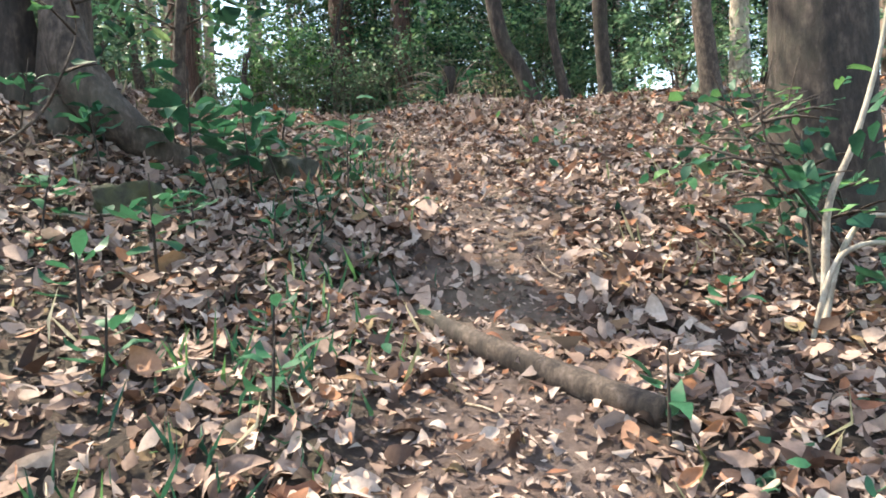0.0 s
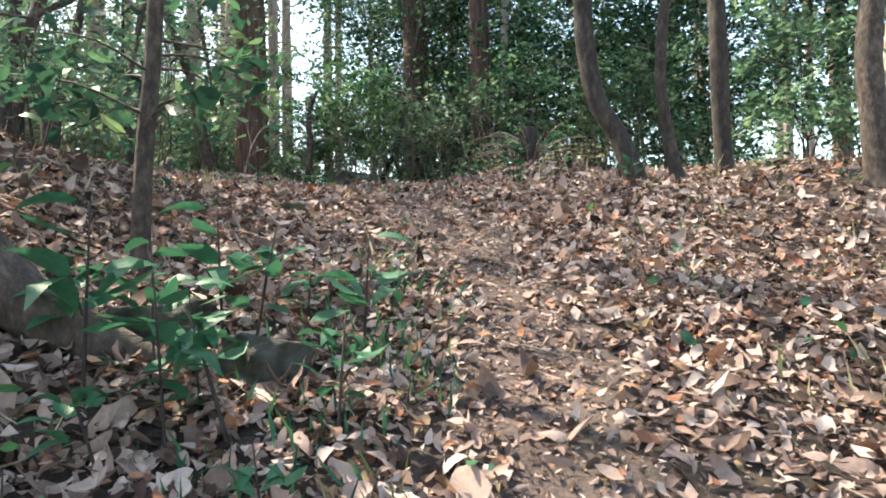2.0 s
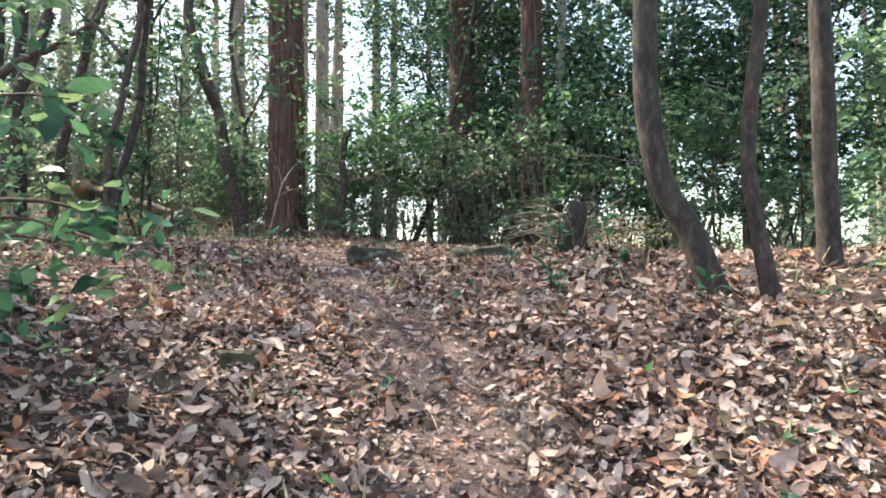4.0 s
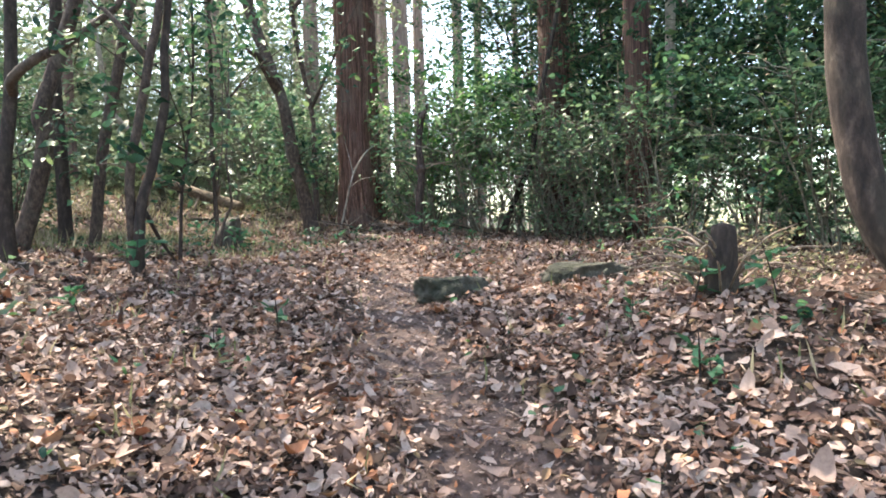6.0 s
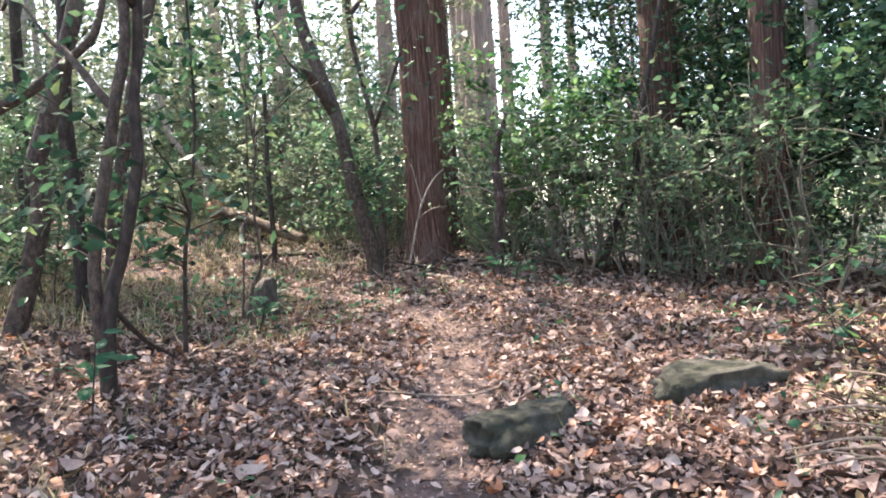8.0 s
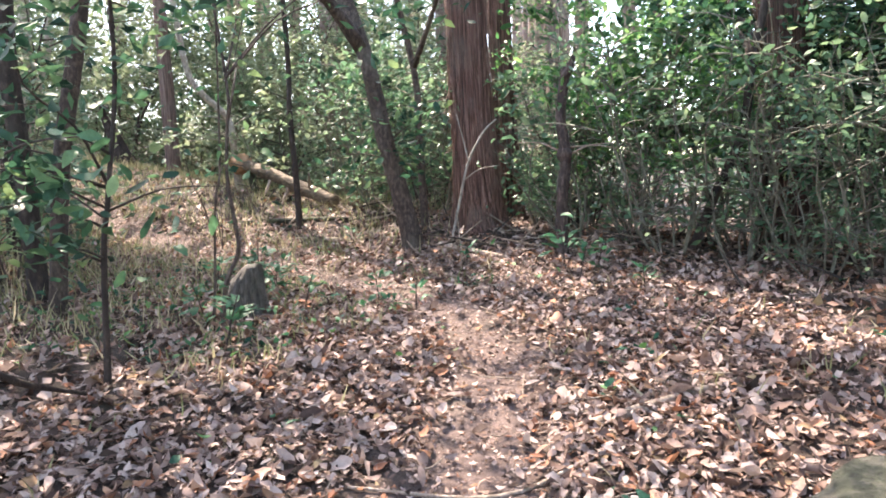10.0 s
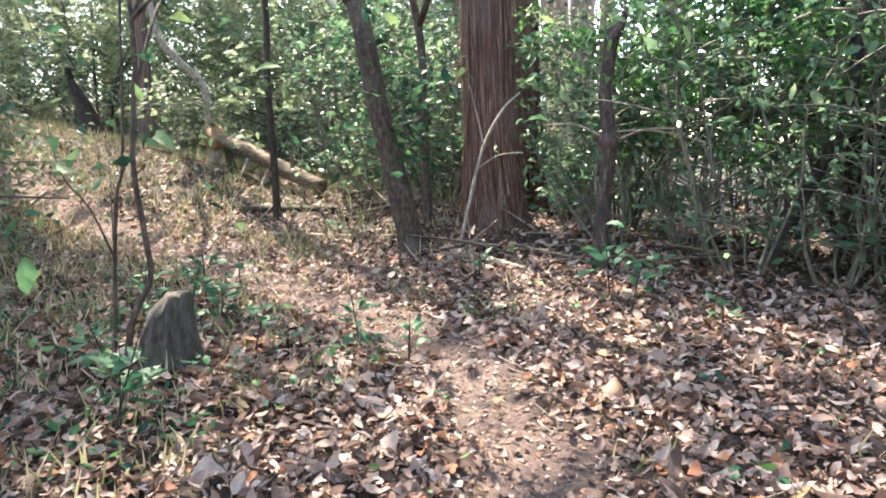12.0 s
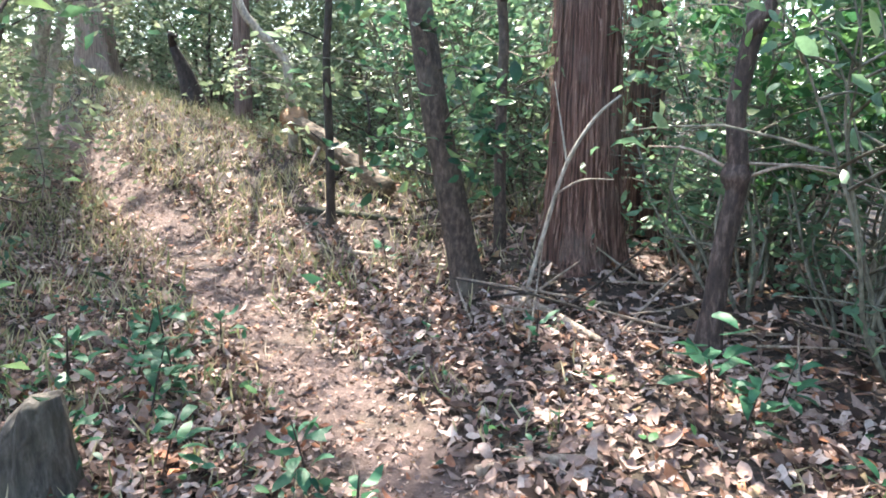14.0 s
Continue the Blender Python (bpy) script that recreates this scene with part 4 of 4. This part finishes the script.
laid("branch_log", "short brown branch half buried in leaves", [(-0.7, 4.43), (-0.55, 4.53), (-0.41, 4.67)], [0.03, 0.034, 0.026], M_BARK, 15, "log")
laid("branch_log", "short grey branch end lying in the leaves", [(-0.56, 2.86), (-0.44, 2.75), (-0.3, 2.62)], [0.026, 0.032, 0.03], M_BARK, 16, "log")
laid("stick", "short curved root-like stick on the trail", [(-0.34, 5.24), (-0.18, 5.17), (-0.1, 4.97), (-0.07, 4.74)], [0.016, 0.018, 0.018, 0.01], M_BARK, 4, "stick")
laid("stick", "short brown branch lying by the trail", [(-3.97, 12.1), (-3.8, 12.33), (-3.62, 12.55)], [0.022, 0.024, 0.014], M_DEAD, 5, "stick")
laid("stick", "long dead branch lying at the trail bend", [(-7.1, 13.6), (-6.5, 13.75), (-5.9, 13.8), (-5.6, 14.05)], [0.02, 0.026, 0.024, 0.014], M_DEAD, 6, "stick")
laid("stick", "dead branch among grass near the pole sapling", [(-8.4, 13.9), (-7.6, 14.1), (-6.9, 14.3)], [0.03, 0.034, 0.02], M_MOSS, 7, "stick")
laid("stick", "thin pale stick behind the mossy stone", [(-2.05, 9.95), (-2.3, 9.6), (-2.75, 9.3)], [0.008, 0.009, 0.005], M_DEAD, 8, "stick")
laid("stick", "dark dead limb propped against the twisting sapling", [(-4.08, 8.6, 3.52), (-4.2, 8.9, 3.3), (-4.38, 9.3, 3.12)], [0.016, 0.015, 0.008], M_BARK_DARK, 14, "stick")
laid("stick", "weathered branch at the foot of the grey tree", [(-5.2, 13.75), (-4.75, 13.7), (-4.3, 13.55)], [0.035, 0.03, 0.016], M_DEAD, 9, "stick")



def fallen_log():
    a, b = np.array([-9.55, 15.05, 4.52]), np.array([-7.35, 14.6, gz(-7.35, 14.6) + 0.12])
    root = thing("fallen_log", *a, "fallen rotten log with a raw orange broken end", "log")
    d = b - a
    part("trunk", tube([(0, 0, 0), d * 0.3 + (0, 0, 0.03), d * 0.65, d], [0.075, 0.085, 0.085, 0.07], 18, 7, 0.08, 3, 11, 0.12), M_LOG, root)
    u = d / np.linalg.norm(d)
    part("broken_end", tube([-u * 0.24, -u * 0.14, u * 0.0, u * 0.12], [0.08, 0.135, 0.12, 0.085], 18, 4, 0.12, 4, 9, 0.18), M_BREAK, root, "raw orange splintered wood")
    foot = np.array([0.2, 0.05, gz(-9.35, 15.1) - a[2] - 0.05])
    part("prop", tube([foot, (foot + (0.12, 0, 0)) * 0.5, np.array([0.12, 0.02, -0.05])], [0.07, 0.055, 0.06], 10, 4, 0.08, 6), M_MOSS, root, "dark stub of a limb holding the log up")
    for i, (s, w) in enumerate([(0.35, (0.1, -0.25, -0.25)), (0.55, (0.0, -0.2, -0.32)), (0.75, (0.15, -0.15, 0.25))]):
        part("limb_stub", tube([d * s, d * s + np.array(w) * 0.6, d * s + np.array(w)], [0.03, 0.022, 0.012], 6, 3, 0.06, i), M_DEAD, root)


fallen_log()


def brushwood(x, y, n, spread, seed):
    """A loose heap of dead sticks about a tree's foot."""
    rng = np.random.default_rng(seed)
    root = thing("brushwood", x, y, gz(x, y), "loose heap of dead grey-brown sticks", "brushwood", "brushwood heaps")
    for i in range(n):
        u, v, a, l = rng.normal(0, spread), rng.normal(0, spread * 0.6), rng.uniform(0, 6.3), rng.uniform(0.35, 1.1)
        q = [(x + u + math.cos(a) * k * l, y + v + math.sin(a) * k * l) for k in (-0.5, 0, 0.5)]
        lift = rng.uniform(0.0, 0.28)
        p = [np.array([c - x, d - y, gz(c, d) - gz(x, y) + 0.012 + lift * k + rng.normal(0, 0.01)]) for (c, d), k in zip(q, (0, 0.5, 1))]
        part("stick", tube(p, [0.011, 0.009, 0.004], 5, 3, 0.07, seed + i), M_DEAD if i % 3 else M_BARK_DARK, root)


brushwood(-4.9, 13.85, 16, 0.5, 5)
brushwood(-6.6, 14.4, 12, 0.6, 6)
brushwood(-3.2, 14.2, 10, 0.5, 7)
brushwood(-1.1, 13.6, 10, 0.6, 8)
brushwood(-7.9, 15.1, 10, 0.6, 9)


def leaning_branch():
    o = np.array([-5.12, 13.86, gz(-5.12, 13.86)])
    root = thing("dead_branch", *o, "pale forked dead branch leaning against the big cedar", "branch")
    part("stem", tube([np.array(q) - o for q in [(-5.12, 13.86, gz(-5.12, 13.86) - 0.02), (-5.02, 13.92, 3.9), (-4.93, 13.98, 4.29), (-4.8, 14.08, 4.58), (-4.7, 14.2, 4.72)]], [0.016, 0.014, 0.008], 7, 4, 0.06, 1), M_BARK_PALE, root)
    part("fork", tube([np.array(q) - o for q in [(-4.93, 13.98, 4.29), (-4.98, 13.98, 4.5), (-5.08, 14.02, 4.8)]], [0.009, 0.007, 0.003], 6, 4, 0.06, 2), M_BARK_PALE, root)
    part("fork", tube([np.array(q) - o for q in [(-4.97, 13.95, 4.1), (-4.75, 13.9, 4.2), (-4.5, 13.85, 4.22)]], [0.008, 0.006, 0.003], 6, 4, 0.06, 3), M_BARK_PALE, root)


leaning_branch()


def broken_pole():
    base = np.array([-3.87, 13.86, gz(-3.87, 13.86)])
    root = thing("dead_tree", *base, "dark dead snapped tree with a knotted kinked trunk", "tree")
    p = [(0, 0, -0.1), (0.02, 0, 0.3), (0.04, 0.01, 0.6), (0.08, 0.02, 0.95), (0.045, 0.01, 1.28), (0.07, 0.02, 1.55), (0.1, 0.03, 1.78)]
    part("trunk", tube(p, [0.074, 0.058, 0.052, 0.05, 0.045, 0.042, 0.045], 16, 5, 0.06, 7, 10, 0.07, 0.3, 0.15), M_SNAG, root)
    part("knot", tube([(0.08, 0.02, 0.86), (0.07, 0.01, 0.95), (0.06, 0.02, 1.02)], [0.044, 0.078, 0.05], 12, 4, 0.09, 8), M_SNAG, root)
    part("stub", tube([(0.08, 0.02, 1.66), (0.16, 0.02, 1.78), (0.2, 0.03, 1.9)], [0.05, 0.035, 0.015], 8, 3, 0.1, 9), M_SNAG, root)
    for i, w in enumerate([(0.55, -0.1, 0.1), (-0.45, -0.1, 0.12), (0.75, 0.05, -0.12)]):
        s = np.array([0.06, 0.02, 0.92 + 0.05 * i])
        part("dead_branch", tube([s, s + np.array(w) * 0.5 + (0, 0, 0.05), s + np.array(w)], [0.011, 0.008, 0.003], 5, 4, 0.06, i), M_DEAD, root)


broken_pole()
broadleaf_tree("dark rotten leaning trunk snapped off at the clearing's edge", [(-13.7, 15.95, 4.7), (-13.85, 15.82, 5.23), (-13.95, 15.66, 5.7)], 0.19, 0.06, 1.0, M_BARK_DARK, 81, 0.3, 2, 0.08, 1)
laid("arching_branch", "bare grey branch arching out from the sapling group", [(-5.6, 8.78, 4.6), (-5.42, 8.62, 4.68), (-5.16, 8.64, 4.83), (-4.99, 8.8, 4.98), (-4.83, 8.94, 5.16), (-4.67, 9.05, 5.36), (-4.58, 9.1, 5.75)], [0.045, 0.042, 0.038, 0.034, 0.03, 0.025, 0.018], M_BARK, 12, "branch")

# ---- seedlings and low growth ----


def seedling(label, seed, height, leaves, size, material=None):
    rng = np.random.default_rng(seed)
    root = thing("seedling", 0, 0, 0, label, "seedling", "evergreen seedlings")
    bend = rng.standard_normal(2) * 0.1 * height
    p = [np.array([0, 0, -0.03]), np.array([bend[0] * 0.5, bend[1] * 0.5, height * 0.5]), np.array([bend[0], bend[1], height])]
    part("stem", tube(p, [0.0055, 0.004, 0.002], 5, 3, 0.03, seed), M_BARK_DARK, root)
    t = rng.uniform(0.35, 1.0, leaves) ** 0.7
    at = spline(p, 20)[(t * 39).astype(int)]
    a = np.arange(leaves) * 2.4 + rng.uniform(0, 0.6, leaves)
    out = np.stack([np.cos(a), np.sin(a), rng.uniform(-0.75, 0.3, leaves)], 1)
    L = size * rng.uniform(0.7, 1.25, leaves)
    c = at + out * L[:, None] * 0.72
    nm = np.array([0, 0, 1.0]) - 0.5 * out * rng.uniform(-0.3, 1, (leaves, 1)) + 0.25 * rng.standard_normal((leaves, 3))
    for k in range(leaves):
        part("leaf", leaf_cloud(c[k : k + 1], nm[k : k + 1], rng, L[k : k + 1], L[k : k + 1] * 0.42, -0.3, 0.22, True, out[k : k + 1]), material or M_FRESH, root)
    return root


plant_out(seedling("knee-high evergreen seedling with broad glossy leaves", 1, 0.45, 13, 0.14), [(-0.92, 3.38), (-1.18, 3.25), (1.3, 2.35), (-3.5, 13.12), (-0.57, 3.85), (-3.95, 8.3), (1.25, 2.75), (-1.0, 3.72), (-0.88, 3.12), (-1.12, 3.5), (-4.42, 10.22)], 11, 0.75, 1.2)
plant_out(seedling("small green seedling among dry leaves", 2, 0.2, 8, 0.085), [(-0.86, 4.17), (-1.17, 2.22), (-0.72, 2.77), (0.79, 2.37), (-2.44, 7.8), (-2.55, 7.34), (-0.06, 7.35), (-0.44, 8.1), (-5.75, 12.0), (-2.74, 12.86), (-3.96, 11.5), (-6.23, 13.61), (-4.56, 13.24), (0.79, 7.1), (-0.11, 7.4), (-0.6, 2.2), (-0.5, 1.75), (0.4, 1.72), (-0.95, 1.9)], 12, 0.8, 1.3)
plant_out(seedling("leafy low seedling by the trail", 3, 0.3, 12, 0.1), [(-3.68, 7.57), (-5.72, 11.69), (-3.34, 13.44), (-5.68, 11.19), (-4.35, 11.6), (-0.75, 3.2), (-1.3, 3.5), (-0.95, 3.85), (-0.55, 2.9), (-1.05, 2.5), (-0.98, 3.02), (-0.5, 3.25), (-5.12, 10.63), (-5.64, 11.48), (-1.9, 3.2), (-1.57, 3.3), (-1.5, 3.1), (0.3, 8.22), (-0.14, 8.2), (-0.3, 10.9), (1.15, 2.7), (-3.3, 12.9), (-1.5, 2.6), (-0.98, 2.7), (-4.45, 10.2), (-5.2, 11.35), (-5.45, 11.6), (-4.75, 11.2), (-5.0, 11.0)], 13, 0.8, 1.3)
plant_out(understorey("thicket", "tangle of thin pale stems with sparse green leaves", "thicket", 79, 2.1, 1.5, 460, 0.08, M_MID, 9, 0.2, "thickets behind the crest", M_STEM, 2),
          [(-3.35, 14.6), (-2.9, 14.2), (-1.9, 14.4), (-1.2, 13.9), (-0.4, 13.2), (0.6, 12.6), (-4.5, 14.9), (-6.1, 15.1), (-6.8, 14.9), (-2.4, 15.0), (1.4, 12.2), (-3.1, 15.7), (-7.9, 15.6), (-3.6, 15.3), (-2.3, 14.2), (-1.6, 13.8), (-0.8, 14.0), (-4.0, 14.6)], 15, 0.7, 1.2)
plant_out(understorey("dry_bush", "low dry bush of pale twigs and withered leaves", "bush", 80, 0.6, 0.9, 170, 0.06, M_GRASS, 8, 0.15, "dry bushes by the stump"),
          [(-0.15, 9.2), (0.3, 8.8), (0.12, 10.3)], 16, 0.5, 0.8)
plant_out(understorey("shrub", "waist-high leafy shrub under the broad trunk", "shrub", 76, 1.1, 0.8, 190, 0.07, M_FRESH, 4, 0.2, full=2), [(1.42, 2.6), (1.62, 2.95), (-0.05, 10.5), (-2.05, 2.95)], 14, 0.75, 0.95)


def blades(name, label, n, x0, x1, y0, y1, keep, tall, seed, material):
    rng = np.random.default_rng(seed)
    x, y = scatter(n, x0, x1, y0, y1, rng, keep)
    m = len(x)
    h = tall * rng.uniform(0.4, 1.3, m)
    z = ground_z(x, y)
    up = np.stack([rng.normal(0, 0.5, m), rng.normal(0, 0.5, m), np.ones(m)], 1)
    c = np.stack([x, y, z], 1) + up / np.linalg.norm(up, axis=1)[:, None] * h[:, None] * 0.48
    geo = leaf_cloud(c, rng.standard_normal((m, 3)) * (1, 1, 0.2), rng, h, np.full(m, 0.011), 0.35, 0.2, False, up)
    tagged(new(name, mesh_of(name, *geo, material)), label, "grass", kind="stuff")


blades("grass", "pale dry grass along the sunlit trail", 46000, -20, -5.2, 9.5, 17.5,
       lambda x, y: (1 - trail_mask(x, y)) * np.clip((-x - 4.5) / 4, 0.12, 1) * (0.5 + 0.6 * ripple(x, y, 1.5, 31)), 0.21, 41, M_GRASS)
blades("grass", "sparse thin grass between fallen leaves", 9000, -6.5, 2.5, 1.2, 13.5,
       lambda x, y: (1 - trail_mask(x, y)) * np.clip(ripple(x, y, 1.1, 33) * 1.6 - 0.15, 0, 1), 0.15, 42, M_GRASS)
blades("grass", "short green grass and sprouts along the trail's edge", 2600, -1.2, 0.0, 0.9, 4.8,
       lambda x, y: (1 - trail_mask(x, y)) * np.clip(1.1 - np.abs(x + 0.55) / 0.4, 0, 1) * (0.5 + 0.7 * ripple(x, y, 0.6, 37)), 0.13, 43, M_FRESH)
blades("grass", "low mixed grass and weeds beside the trail bend", 2800, -7.5, -3.9, 9.6, 12.6,
       lambda x, y: (1 - trail_mask(x, y)) * np.clip(0.45 + 0.8 * ripple(x, y, 0.9, 38), 0, 1), 0.13, 44, M_GRASS)


def ground_cover():
    rng = np.random.default_rng(51)
    x, y = scatter(24000, -8, 2.5, 0.8, 14.5, rng, lambda x, y: (1 - trail_mask(x, y)) * np.clip(ripple(x, y, 0.9, 35) * 1.7 - 0.35 + 1.0 * (x < -4.0) * (x > -7) * (y > 9.8) * (y < 12.6), 0, 1))
    n = len(x)
    L = rng.uniform(0.025, 0.075, n)
    geo = leaf_cloud(np.stack([x, y, ground_z(x, y) + rng.uniform(0.02, 0.11, n)], 1), (0, 0, 1) + 0.45 * rng.standard_normal((n, 3)), rng, L, L * 0.5, 0.2, 0.2, True)
    tagged(new("ground_cover", mesh_of("ground_cover", *geo, M_FRESH)), "low green leaves scattered through the leaf litter", "ground cover", kind="stuff")


ground_cover()


def dead_twigs():
    rng = np.random.default_rng(61)
    x, y = scatter(1500, -9, 4, 0.8, 16, rng, lambda x, y: 0.55 + 0 * x)
    pieces = []
    for i, (u, v) in enumerate(zip(x, y)):
        a, l = rng.uniform(0, 6.3), rng.lognormal(math.log(0.16), 0.5)
        q = [(u + math.cos(a) * s * l + rng.normal(0, 0.012), v + math.sin(a) * s * l + rng.normal(0, 0.012)) for s in (-0.5, 0, 0.5)]
        pieces.append(tube([(a_, b_, gz(a_, b_) + 0.02 + rng.uniform(0, 0.02)) for a_, b_ in q], [0.004, 0.0035, 0.002], 4, 2, 0, i))
    tagged(new("dead_twigs", mesh_of("dead_twigs", *joined(pieces), M_DEAD)), "thin dead twigs strewn over the leaves", "twigs", kind="stuff")


dead_twigs()


def vine():
    root = thing("woody_vine", 1.05, 2.35, gz(1.05, 2.35), "pale bare vine stems looping by the broad trunk", "vine")
    o = np.array([1.05, 2.35, gz(1.05, 2.35)])
    for i, p in enumerate(([(1.07, 2.36, 0.74), (1.1, 2.37, 1.05), (1.13, 2.38, 1.28), (1.23, 2.4, 1.47), (1.34, 2.43, 1.74), (1.44, 2.48, 2.05)],
                           [(1.03, 2.34, 0.74), (1.08, 2.35, 0.9), (1.15, 2.38, 1.1), (1.27, 2.42, 1.23), (1.48, 2.5, 1.22), (1.64, 2.75, 1.3)],
                           [(1.0, 2.32, 0.74), (1.04, 2.3, 0.95), (1.12, 2.3, 1.12), (1.3, 2.33, 1.14), (1.5, 2.4, 1.0)])):
        part("stem", tube([np.array(q) - o for q in p], [0.014 - 0.003 * i, 0.012 - 0.002 * i, 0.006], 7, 5, 0.06, i), M_BARK_PALE, root)


vine()
